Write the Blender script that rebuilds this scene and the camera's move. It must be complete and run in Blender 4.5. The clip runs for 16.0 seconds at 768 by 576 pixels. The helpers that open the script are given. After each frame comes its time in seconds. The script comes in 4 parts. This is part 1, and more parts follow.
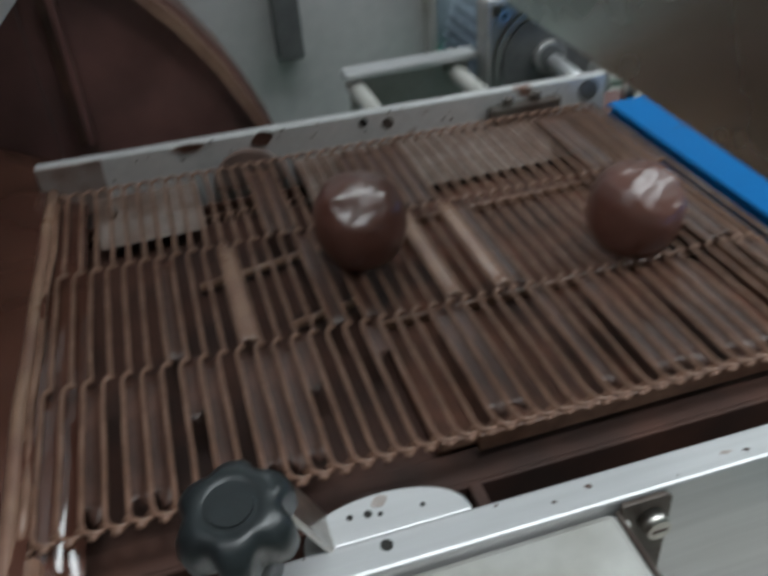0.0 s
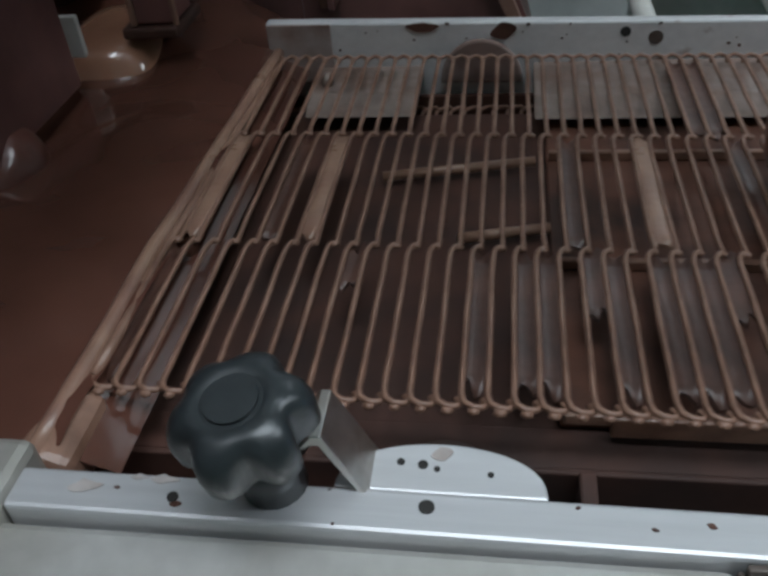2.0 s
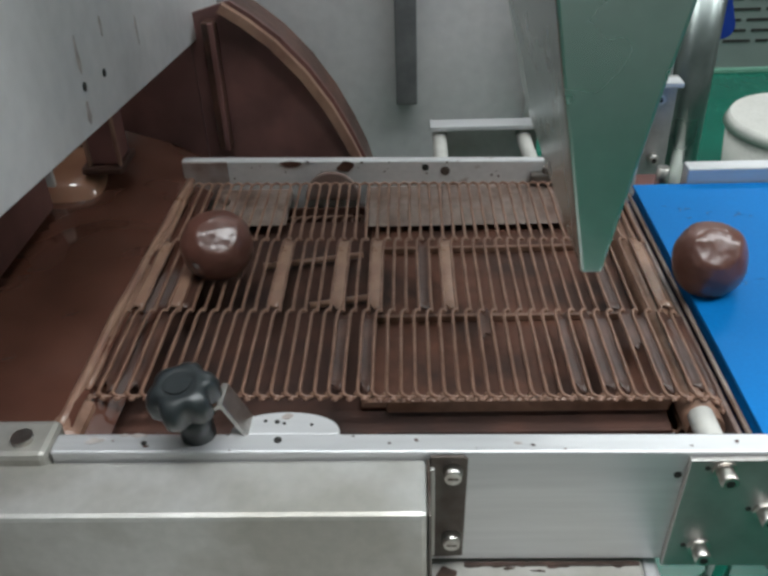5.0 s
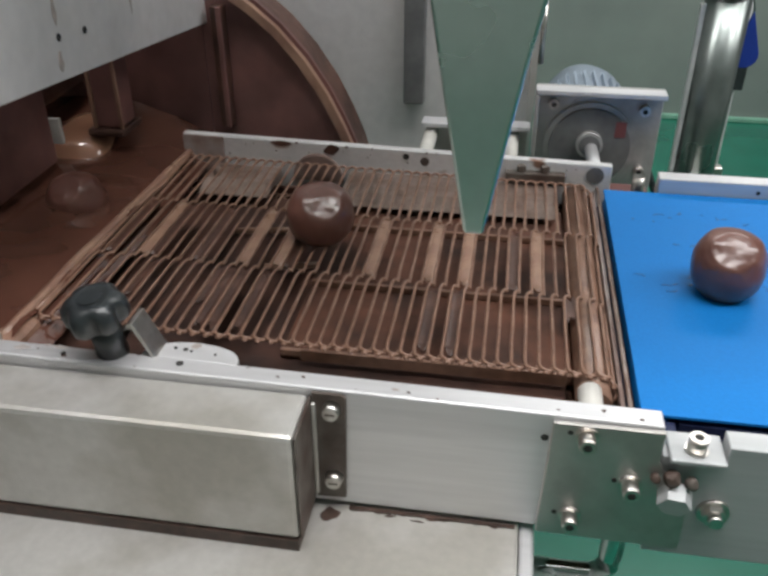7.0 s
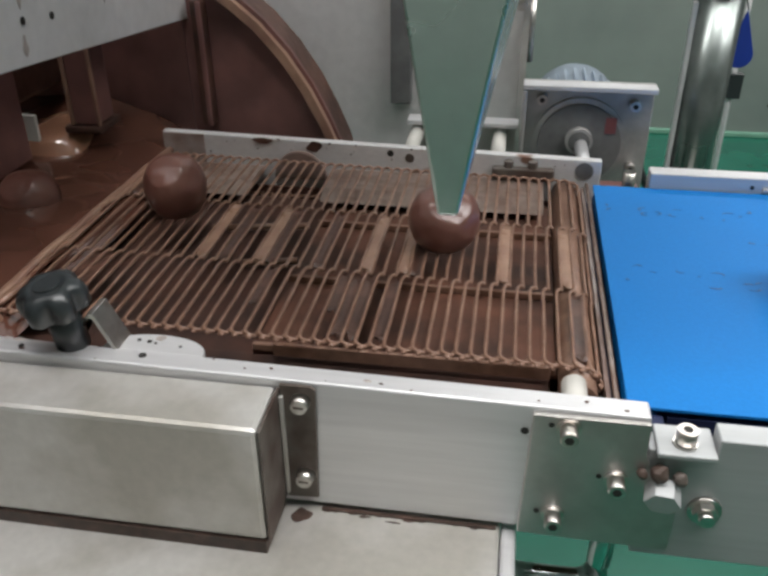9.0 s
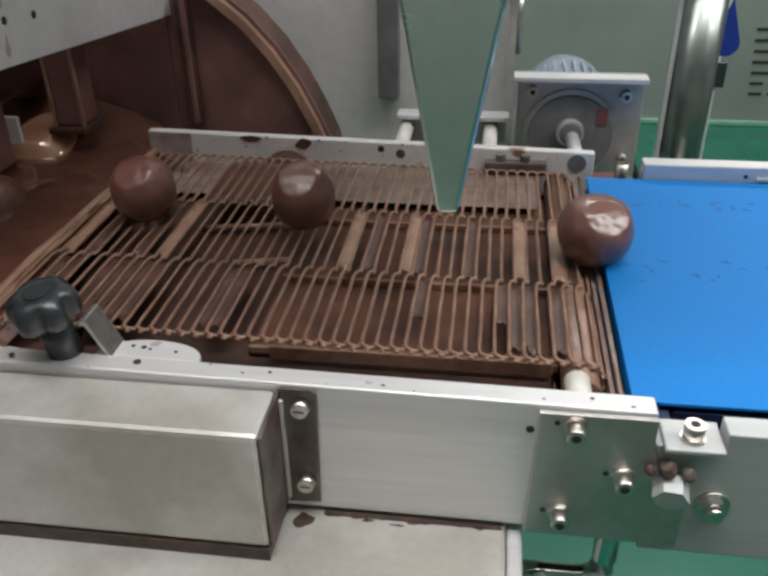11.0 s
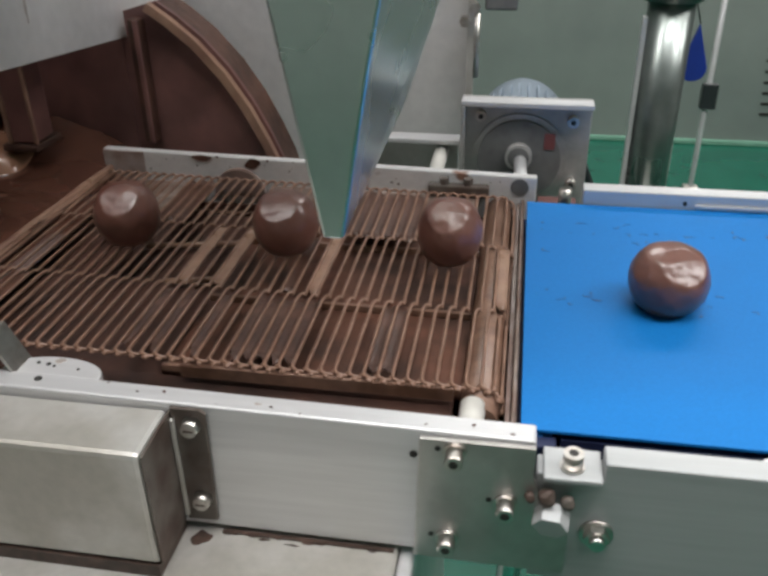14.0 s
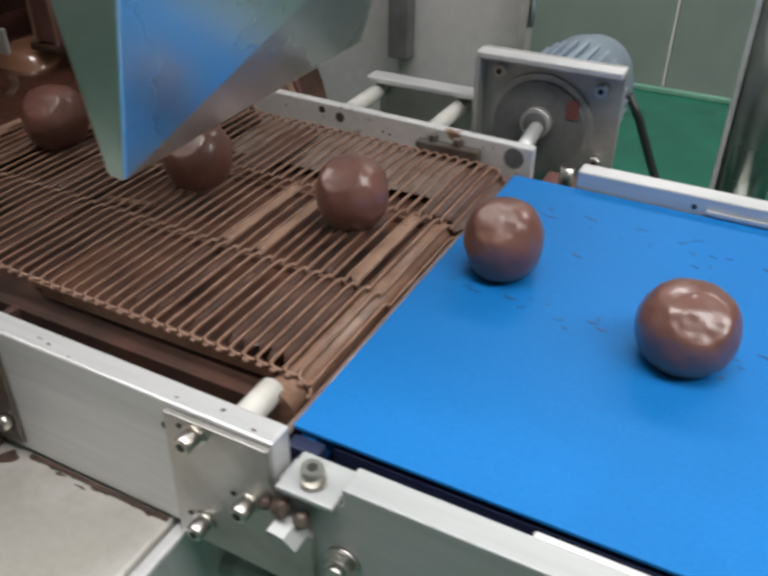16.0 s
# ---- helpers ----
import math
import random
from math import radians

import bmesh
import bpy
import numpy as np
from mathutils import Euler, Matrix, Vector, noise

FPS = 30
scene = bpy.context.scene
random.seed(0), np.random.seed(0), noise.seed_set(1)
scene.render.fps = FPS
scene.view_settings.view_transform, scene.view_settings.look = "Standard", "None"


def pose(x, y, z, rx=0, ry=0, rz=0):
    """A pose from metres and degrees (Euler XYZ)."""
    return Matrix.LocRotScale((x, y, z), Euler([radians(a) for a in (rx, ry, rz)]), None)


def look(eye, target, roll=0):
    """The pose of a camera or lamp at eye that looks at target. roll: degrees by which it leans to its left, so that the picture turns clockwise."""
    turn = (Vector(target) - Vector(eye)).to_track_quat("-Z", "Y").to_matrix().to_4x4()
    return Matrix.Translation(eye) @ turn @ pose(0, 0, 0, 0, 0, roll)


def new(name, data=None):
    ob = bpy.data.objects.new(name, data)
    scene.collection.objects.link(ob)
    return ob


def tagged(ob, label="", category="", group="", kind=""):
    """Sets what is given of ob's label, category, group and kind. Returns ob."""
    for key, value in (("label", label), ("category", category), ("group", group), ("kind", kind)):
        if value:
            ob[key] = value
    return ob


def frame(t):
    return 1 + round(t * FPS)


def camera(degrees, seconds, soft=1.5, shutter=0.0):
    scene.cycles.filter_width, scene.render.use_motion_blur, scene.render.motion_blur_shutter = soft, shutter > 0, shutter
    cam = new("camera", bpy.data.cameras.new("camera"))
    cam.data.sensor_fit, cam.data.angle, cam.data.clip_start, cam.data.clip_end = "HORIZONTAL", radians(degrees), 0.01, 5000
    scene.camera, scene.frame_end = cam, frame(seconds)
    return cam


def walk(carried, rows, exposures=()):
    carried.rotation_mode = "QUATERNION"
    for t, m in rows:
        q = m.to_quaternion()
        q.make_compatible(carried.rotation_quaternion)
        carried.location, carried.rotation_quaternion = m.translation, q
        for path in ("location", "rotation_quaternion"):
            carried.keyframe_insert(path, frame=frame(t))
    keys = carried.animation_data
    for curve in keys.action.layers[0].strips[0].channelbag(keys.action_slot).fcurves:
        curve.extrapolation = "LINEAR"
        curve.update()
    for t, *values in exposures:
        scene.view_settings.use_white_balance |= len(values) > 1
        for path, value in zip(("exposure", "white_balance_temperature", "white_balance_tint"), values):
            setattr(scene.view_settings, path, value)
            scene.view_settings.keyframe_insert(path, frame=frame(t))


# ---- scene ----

# ---------- path of the camera ----------
cam = camera(50.9, 16.0, soft=3.0, shutter=0.5)
PATH = [
    (0, (-0.263, -0.143, 1.095), (0.126, 1.442, -0.06), -5.1),
    (0.2, (-0.257, -0.132, 1.096), (-0.022, 1.408, -0.142), -7.1),
    (0.5, (-0.257, -0.125, 1.099), (-0.132, 1.43, -0.153), -7.2),
    (0.8, (-0.251, -0.113, 1.090), (-0.200, 1.415, -0.192), -6.0),
    (1, (-0.251, -0.107, 1.091), (-0.247, 1.407, -0.216), -7.4),
    (1.5, (-0.231, -0.107, 1.081), (-0.409, 1.397, -0.225), -8.2),
    (2, (-0.217, -0.114, 1.06), (-0.514, 1.423, -0.185), -5.7),
    (2.3, (-0.219, -0.106, 1.058), (-0.503, 1.418, -0.199), -4.9),
    (2.5, (-0.224, -0.103, 1.063), (-0.554, 1.439, -0.167), -6.3),
    (3, (-0.218, -0.105, 1.066), (-0.544, 1.477, -0.113), -5.5),
    (3.5, (-0.205, -0.134, 1.088), (-0.504, 1.451, -0.096), -4.0),
    (4, (-0.188, -0.174, 1.126), (-0.362, 1.435, -0.05), -2.7),
    (4.5, (-0.182, -0.225, 1.158), (-0.265, 1.398, -0.008), -1.8),
    (4.7, (-0.179, -0.248, 1.164), (-0.241, 1.392, 0.021), -2.3),
    (7, (-0.082, -0.304, 1.146), (-0.353, 1.379, 0.099), -0.1),
    (7.5, (-0.067, -0.298, 1.128), (-0.371, 1.384, 0.088), 0.4),
    (8, (-0.068, -0.292, 1.119), (-0.394, 1.39, 0.087), -0.2),
    (8.5, (-0.067, -0.289, 1.122), (-0.369, 1.404, 0.101), -1.0),
    (9, (-0.069, -0.294, 1.123), (-0.351, 1.412, 0.119), -0.4),
    (11.5, (-0.077, -0.287, 1.121), (-0.317, 1.418, 0.104), -1.2),
    (12, (-0.074, -0.289, 1.123), (-0.302, 1.419, 0.107), -1.4),
    (12.5, (-0.065, -0.29, 1.123), (-0.242, 1.424, 0.106), -1.8),
    (13, (-0.069, -0.29, 1.116), (-0.232, 1.428, 0.105), -1.6),
    (13.5, (-0.061, -0.291, 1.119), (-0.223, 1.427, 0.108), -1.4),
    (14, (-0.018, -0.282, 1.128), (-0.314, 1.432, 0.142), -0.8),
    (14.5, (0.014, -0.283, 1.146), (-0.384, 1.404, 0.148), 0.3),
    (15, (0.047, -0.261, 1.136), (-0.528, 1.342, 0.087), 1.5),
    (15.3, (0.074, -0.236, 1.114), (-0.568, 1.288, -0.001), 2.3),
    (15.5, (0.094, -0.213, 1.118), (-0.618, 1.288, 0.004), 1.5),
    (16, (0.137, -0.183, 1.117), (-0.626, 1.294, 0.006), 0.4),
]
walk(cam, [(t, look(eye, target, roll)) for t, eye, target, roll in PATH],
     exposures=[(0.0, -0.75, 6000, 3), (1.5, -0.75, 5900, 3), (2.6, -0.75, 5500, 3), (3.6, -0.7, 5500, 3), (4.2, -0.48, 5700, 1), (4.7, -0.4, 6000, 3), (6.8, -0.17, 6500, 10), (16.0, -0.25, 6600, 10)])

# ---------- world and large lights ----------
world = bpy.data.worlds.new("world")
scene.world = world
world.use_nodes = True
world.node_tree.nodes["Background"].inputs[0].default_value = (0.62, 0.70, 0.75, 1)
world.node_tree.nodes["Background"].inputs[1].default_value = 0.3


def lamp(name, place, target, sx, sy, watts, colour):
    d = bpy.data.lights.new(name, "AREA")
    d.shape, d.size, d.size_y, d.energy, d.color = "RECTANGLE", sx, sy, watts, colour
    ob = new(name, d)
    ob.matrix_world = look(place, target)
    return ob


LAMPS = [(-1.3, -0.3), (0.1, -0.3), (1.5, -0.3), (2.6, 0.5), (-0.5, 2.3), (1.0, 2.3)]
for lx, ly in LAMPS:
    lamp("ceiling_lamp", (lx, ly, 2.86), (lx, ly + 0.0001, 0), 1.15, 0.48, 31, (1.0, 0.975, 0.965))


# ---------- materials ----------
def material(name, base, rough=0.5, metal=0.0, vary=0.15, scale=40.0, bump=0.0, bump_scale=200.0, second=None, blotch=8.0,
             edge=(0.45, 0.62), coat=0.0, stretch=(1, 1, 1), rough_vary=0.1):
    m = bpy.data.materials.new(name)
    m.use_nodes = True
    nt = m.node_tree
    bs = nt.nodes["Principled BSDF"]
    tc = nt.nodes.new("ShaderNodeTexCoord")
    mp = nt.nodes.new("ShaderNodeMapping")
    mp.inputs["Scale"].default_value = stretch
    nt.links.new(tc.outputs["Object"], mp.inputs[0])
    n1 = nt.nodes.new("ShaderNodeTexNoise")
    n1.inputs["Scale"].default_value, n1.inputs["Detail"].default_value = scale, 6
    n2 = nt.nodes.new("ShaderNodeTexNoise")
    n2.inputs["Scale"].default_value, n2.inputs["Detail"].default_value = blotch, 4
    for n in (n1, n2):
        nt.links.new(mp.outputs[0], n.inputs["Vector"])
    r1 = nt.nodes.new("ShaderNodeMapRange")
    r1.inputs[1].default_value, r1.inputs[2].default_value = 0.3, 0.7
    r1.inputs[3].default_value, r1.inputs[4].default_value = 1 - vary, 1 + vary
    nt.links.new(n1.outputs["Fac"], r1.inputs[0])
    ramp = nt.nodes.new("ShaderNodeMapRange")
    ramp.inputs[1].default_value, ramp.inputs[2].default_value = edge
    nt.links.new(n2.outputs["Fac"], ramp.inputs[0])
    mix = nt.nodes.new("ShaderNodeMix")
    mix.data_type = "RGBA"
    mix.inputs[6].default_value = (*base, 1)
    mix.inputs[7].default_value = (*(second or [c * (1 - vary) for c in base]), 1)
    nt.links.new(ramp.outputs[0], mix.inputs[0])
    mul = nt.nodes.new("ShaderNodeMix")
    mul.data_type, mul.blend_type = "RGBA", "MULTIPLY"
    mul.inputs[0].default_value = 1
    nt.links.new(mix.outputs[2], mul.inputs[6])
    nt.links.new(r1.outputs[0], mul.inputs[7])
    nt.links.new(mul.outputs[2], bs.inputs["Base Color"])
    rr = nt.nodes.new("ShaderNodeMapRange")
    rr.inputs[3].default_value, rr.inputs[4].default_value = max(0.02, rough - rough_vary), min(1, rough + rough_vary)
    nt.links.new(n2.outputs["Fac"], rr.inputs[0])
    nt.links.new(rr.outputs[0], bs.inputs["Roughness"])
    bs.inputs["Metallic"].default_value = metal
    bs.inputs["Coat Weight"].default_value = coat
    bs.inputs["Coat Roughness"].default_value = 0.12
    if bump:
        nb = nt.nodes.new("ShaderNodeTexNoise")
        nb.inputs["Scale"].default_value, nb.inputs["Detail"].default_value = bump_scale, 3
        nt.links.new(mp.outputs[0], nb.inputs["Vector"])
        b = nt.nodes.new("ShaderNodeBump")
        b.inputs["Strength"].default_value, b.inputs["Distance"].default_value = bump, 0.002
        nt.links.new(nb.outputs["Fac"], b.inputs["Height"])
        nt.links.new(b.outputs[0], bs.inputs["Normal"])
    return m


M = {}
M["wire"] = material("chocolate coated wire", (0.255, 0.147, 0.103), 0.36, vary=0.2, scale=120, bump=0.25, bump_scale=260, second=(0.165, 0.085, 0.055), blotch=25)
M["film"] = material("chocolate film", (0.30, 0.181, 0.126), 0.3, vary=0.12, scale=90, bump=0.2, bump_scale=150, second=(0.235, 0.13, 0.095), blotch=30)
M["thin"] = material("thin chocolate skin", (0.085, 0.040, 0.028), 0.4, vary=0.25, scale=80, bump=0.2, bump_scale=150, second=(0.045, 0.021, 0.015), blotch=22)
M["choc"] = material("liquid chocolate", (0.105, 0.045, 0.031), 0.10, vary=0.1, scale=30, bump=0.2, bump_scale=22, second=(0.085, 0.035, 0.025), blotch=9, coat=0.6)
M["pour"] = material("pouring chocolate, lightened as lit", (0.36, 0.185, 0.115), 0.16, vary=0.1, scale=30, bump=0.25, bump_scale=26, second=(0.29, 0.14, 0.088), blotch=9, coat=0.6)
M["ball"] = material("fresh chocolate coating", (0.150, 0.060, 0.045), 0.36, vary=0.12, scale=60, bump=0.35, bump_scale=70, second=(0.170, 0.074, 0.056), blotch=40, coat=0.45)
M["ball"].node_tree.nodes["Principled BSDF"].inputs["Coat Roughness"].default_value = 0.17
M["dark"] = material("dried chocolate on steel", (0.185, 0.089, 0.079), 0.36, vary=0.25, scale=30, bump=0.15, bump_scale=60, second=(0.115, 0.057, 0.053), blotch=7)
M["tray"] = material("chocolate stained tray and shade panels", (0.070, 0.028, 0.018), 0.75, vary=0.3, scale=40, second=(0.034, 0.017, 0.013), blotch=12)
M["froth"] = material("steel under chocolate froth", (0.27, 0.205, 0.175), 0.4, vary=0.2, scale=120, bump=0.3, bump_scale=160, second=(0.17, 0.105, 0.08), blotch=45, edge=(0.42, 0.66))
M["puddle"] = material("settled chocolate", (0.130, 0.052, 0.031), 0.7, vary=0.3, scale=60, bump=0.3, bump_scale=60, second=(0.045, 0.02, 0.013), blotch=16)
M["alu"] = material("milled aluminium", (0.68, 0.675, 0.685), 0.42, 0.5, vary=0.05, scale=300, bump=0.05, bump_scale=400, second=(0.60, 0.595, 0.605), blotch=20, stretch=(0.06, 1, 1))
M["bar_stock"] = material("brushed conveyor aluminium", (0.44, 0.45, 0.455), 0.50, 0.25, vary=0.05, scale=300, bump=0.05, bump_scale=400, second=(0.39, 0.40, 0.405), blotch=20, stretch=(0.06, 1, 1))
M["rail"] = material("splashed aluminium", (0.72, 0.71, 0.71), 0.45, 0.4, vary=0.05, scale=300, bump=0.05, bump_scale=400, second=(0.25, 0.14, 0.10), blotch=38, edge=(0.64, 0.70), stretch=(0.7, 1, 1))
M["steel"] = material("brushed stainless steel", (0.58, 0.57, 0.54), 0.34, 1.0, vary=0.06, scale=260, bump=0.04, bump_scale=300, second=(0.52, 0.51, 0.48), blotch=6, stretch=(0.05, 1, 1))
M["satin"] = material("satin stainless cover", (0.56, 0.545, 0.52), 0.42, 0.5, vary=0.05, scale=200, bump=0.03, bump_scale=260, second=(0.42, 0.40, 0.36), blotch=14)
M["plate"] = material("polished stainless plate", (0.50, 0.485, 0.465), 0.44, 0.9, vary=0.04, scale=200, second=(0.42, 0.40, 0.38), blotch=30)
M["knife"] = material("polished stainless nozzle", (0.66, 0.74, 0.71), 0.27, 1.0, vary=0.03, scale=120, second=(0.62, 0.70, 0.67), blotch=10, bump=0.03, bump_scale=40)
M["housing"] = material("dull stainless housing", (0.74, 0.715, 0.71), 0.45, 0.4, vary=0.05, scale=90, second=(0.68, 0.66, 0.655), blotch=4)
M["bolt"] = material("bright bolt steel", (0.60, 0.58, 0.55), 0.33, 1.0, vary=0.1, scale=200, second=(0.5, 0.46, 0.42), blotch=90)
M["hole"] = material("dark hole", (0.02, 0.018, 0.016), 0.7, vary=0.1)
M["blue"] = material("blue conveyor belting", (0.0032, 0.146, 0.438), 0.6, vary=0.05, scale=500, bump=0.06, bump_scale=700, second=(0.0042, 0.157, 0.470), blotch=12)
M["blue"].node_tree.nodes["Principled BSDF"].inputs["Specular IOR Level"].default_value = 0.22
M["dark_fill"] = material("dark plastic and gap fill", (0.006, 0.012, 0.05), 0.6, vary=0.1)
M["smear"] = material("chocolate smear", (0.014, 0.075, 0.22), 0.45, vary=0.4, scale=300, second=(0.03, 0.06, 0.14), blotch=120)
M["stain"] = material("dark dried chocolate and painted shade", (0.045, 0.026, 0.019), 0.5, vary=0.3, scale=200, second=(0.07, 0.04, 0.03), blotch=90)
M["drip"] = material("thin dried chocolate on steel", (0.42, 0.36, 0.33), 0.5, 0.2, vary=0.2, scale=150, second=(0.52, 0.47, 0.45), blotch=90)
M["veil"] = material("thin chocolate veil on aluminium", (0.33, 0.27, 0.25), 0.55, 0.0, vary=0.15, scale=60, second=(0.19, 0.125, 0.105), blotch=26)
M["soiled"] = material("soiled stainless steel", (0.13, 0.112, 0.098), 0.5, 0.3, vary=0.15, scale=120, second=(0.075, 0.05, 0.04), blotch=45, edge=(0.42, 0.66))
M["grey"] = material("grey painted casting", (0.15, 0.15, 0.15), 0.5, 0.2, vary=0.1, scale=150, second=(0.12, 0.12, 0.12), blotch=40)
M["dull"] = material("dull mounting plate", (0.46, 0.45, 0.44), 0.45, 0.6, vary=0.08, scale=150, second=(0.38, 0.37, 0.36), blotch=30)
M["chrome"] = material("polished steel pipe", (0.74, 0.75, 0.745), 0.13, 1.0, vary=0.04, scale=120, second=(0.62, 0.63, 0.62), blotch=30)
M["tube"] = material("smoky steel tube", (0.27, 0.295, 0.285), 0.30, 0.9, vary=0.08, scale=60, second=(0.20, 0.225, 0.215), blotch=12)
M["motor"] = material("blue grey motor paint", (0.22, 0.27, 0.33), 0.4, 0.2, vary=0.08, scale=150)
M["black"] = material("black plastic", (0.022, 0.026, 0.028), 0.34, vary=0.2, scale=200, bump=0.1)
M["white"] = material("white plastic bushing", (0.60, 0.58, 0.54), 0.5, vary=0.06, scale=120)
M["floor"] = material("green epoxy floor", (0.009, 0.112, 0.074), 0.25, vary=0.12, scale=6, second=(0.010, 0.130, 0.086), blotch=1.2)
M["wall"] = material("painted wall", (0.38, 0.40, 0.38), 0.6, vary=0.05, scale=8, second=(0.34, 0.36, 0.34), blotch=0.9)
M["ceil"] = material("ceiling panels", (0.78, 0.78, 0.76), 0.7, vary=0.03, scale=6)
M["cab"] = material("grey green cabinet", (0.27, 0.30, 0.28), 0.4, 0.3, vary=0.05, scale=8, second=(0.235, 0.265, 0.25), blotch=1.5)
M["coving"] = material("pale green coving", (0.16, 0.34, 0.25), 0.4, vary=0.1, scale=20)
M["tag"] = material("blue tag", (0.01, 0.04, 0.30), 0.4, vary=0.1)
M["red"] = material("red sticker", (0.16, 0.05, 0.05), 0.5, vary=0.2)
glow = bpy.data.materials.new("lamp diffuser")
glow.use_nodes = True
glow.node_tree.nodes["Principled BSDF"].inputs["Emission Color"].default_value = (0.95, 0.98, 1, 1)
glow.node_tree.nodes["Principled BSDF"].inputs["Emission Strength"].default_value = 3.0
M["glow"] = glow


# ---------- mesh helpers ----------
def box(bm, x0, x1, y0, y1, z0, z1, bevel=0.0):
    v = [bm.verts.new((x, y, z)) for x in (x0, x1) for y in (y0, y1) for z in (z0, z1)]
    fs = [bm.faces.new([v[i] for i in q]) for q in ((0, 1, 3, 2), (4, 6, 7, 5), (0, 4, 5, 1), (2, 3, 7, 6), (0, 2, 6, 4), (1, 5, 7, 3))]
    if bevel:
        bmesh.ops.bevel(bm, geom=list({e for f in fs for e in f.edges}), offset=bevel, segments=2, affect="EDGES", profile=0.5)
    return bm


def prism(bm, outline, axis, a, b, bevel=0.0):
    """An outline in the two other axes, drawn out along axis from a to b."""
    def at(u, v, w):
        return {"x": (w, u, v), "y": (u, w, v), "z": (u, v, w)}[axis]
    lo = [bm.verts.new(at(u, v, a)) for u, v in outline]
    hi = [bm.verts.new(at(u, v, b)) for u, v in outline]
    n = len(outline)
    fs = [bm.faces.new(lo), bm.faces.new(list(reversed(hi)))]
    fs += [bm.faces.new((lo[i], hi[i], hi[(i + 1) % n], lo[(i + 1) % n])) for i in range(n)]
    bmesh.ops.recalc_face_normals(bm, faces=fs)
    if bevel:
        bmesh.ops.bevel(bm, geom=list({e for f in fs for e in f.edges}), offset=bevel, segments=2, affect="EDGES", profile=0.5)
    return bm


def rod(bm, p, q, r, seg=20, r2=None, smooth=True):
    p, q = Vector(p), Vector(q)
    m = (q - p).to_track_quat("Z", "Y").to_matrix()
    rings = []
    for c, rad in ((p, r), (q, r if r2 is None else r2)):
        rings.append([bm.verts.new(c + m @ Vector((rad * math.cos(2 * math.pi * i / seg), rad * math.sin(2 * math.pi * i / seg), 0))) for i in range(seg)])
    a, b = rings
    bm.faces.new(list(reversed(a)))
    bm.faces.new(b)
    for i in range(seg):
        f = bm.faces.new((a[i], a[(i + 1) % seg], b[(i + 1) % seg], b[i]))
        f.smooth = smooth
    return bm


def tube(bm, pts, r, seg=8):
    """A round bar along a line of points, closed at its ends."""
    pts = [Vector(p) for p in pts]
    rings = []
    for i, p in enumerate(pts):
        d = (pts[min(i + 1, len(pts) - 1)] - pts[max(i - 1, 0)]).normalized()
        side = d.cross(Vector((0.03, 0.02, 1))).normalized()
        up = side.cross(d).normalized()
        rings.append([bm.verts.new(p + r * (math.cos(2 * math.pi * k / seg) * side + math.sin(2 * math.pi * k / seg) * up)) for k in range(seg)])
    for a, b in zip(rings, rings[1:]):
        for k in range(seg):
            bm.faces.new((a[k], a[(k + 1) % seg], b[(k + 1) % seg], b[k])).smooth = True
    bm.faces.new(list(reversed(rings[0])))
    bm.faces.new(rings[-1])
    return bm


def mesh_of(name, bm, mat):
    me = bpy.data.meshes.new(name)
    bm.normal_update()
    bm.to_mesh(me)
    bm.free()
    me.materials.append(M[mat])
    return me


def part(name, bm, mat, parent, label=""):
    ob = new(name, mesh_of(name, bm, mat))
    ob.parent = parent
    return tagged(ob, label)


def thing(name, bm, mat, label, category, group="", kind=""):
    return tagged(new(name, mesh_of(name, bm, mat)), label, category, group, kind)


def empty(name, label, category, group="", at=(0, 0, 0)):
    ob = new(name)
    ob.location = at
    return tagged(ob, label, category, group)


def B():
    return bmesh.new()


def socket_screw(parent, x, y, z, r=0.0042, long=0.010, label="socket head screw"):
    """A socket head cap screw that sticks out towards -y, as a part with its socket."""
    bm = B()
    rod(bm, (x, y, z), (x, y - long, z), r, 20)
    bmesh.ops.bevel(bm, geom=[e for e in bm.edges if e.calc_length() < r * 0.5], offset=r * 0.15, segments=1, affect="EDGES")
    s = part("screw", bm, "bolt", parent, label)
    part("socket", rod(B(), (x, y - long + 0.001, z), (x, y - long - 0.0002, z), r * 0.55, 6, smooth=False), "hole", s)
    part("washer", rod(B(), (x, y + 0.0002, z), (x, y - 0.0012, z), r * 1.35, 20), "bolt", s)
    return s


# ---------- the room ----------
thing("floor", box(B(), -3.6, 4.4, -3.0, 4.2, -0.1, 0), "floor", "glossy green epoxy factory floor", "floor", kind="structure")
thing("ceiling", box(B(), -3.7, 4.5, -3.1, 4.3, 2.9, 3.0), "ceil", "white panelled ceiling", "ceiling", kind="structure")
thing("wall_north", box(B(), -3.7, 4.5, 4.2, 4.3, 0, 2.9), "wall", "pale grey green wall", "wall", kind="structure")
thing("wall_south", box(B(), -3.7, 4.5, -3.1, -3.0, 0, 2.9), "wall", "pale grey green wall", "wall", kind="structure")
thing("wall_west", box(B(), -3.7, -3.6, -3.0, 4.2, 0, 2.9), "wall", "pale grey green wall", "wall", kind="structure")
thing("wall_east", box(B(), 4.4, 4.5, -3.0, 4.2, 0, 2.9), "wall", "pale grey green wall", "wall", kind="structure")
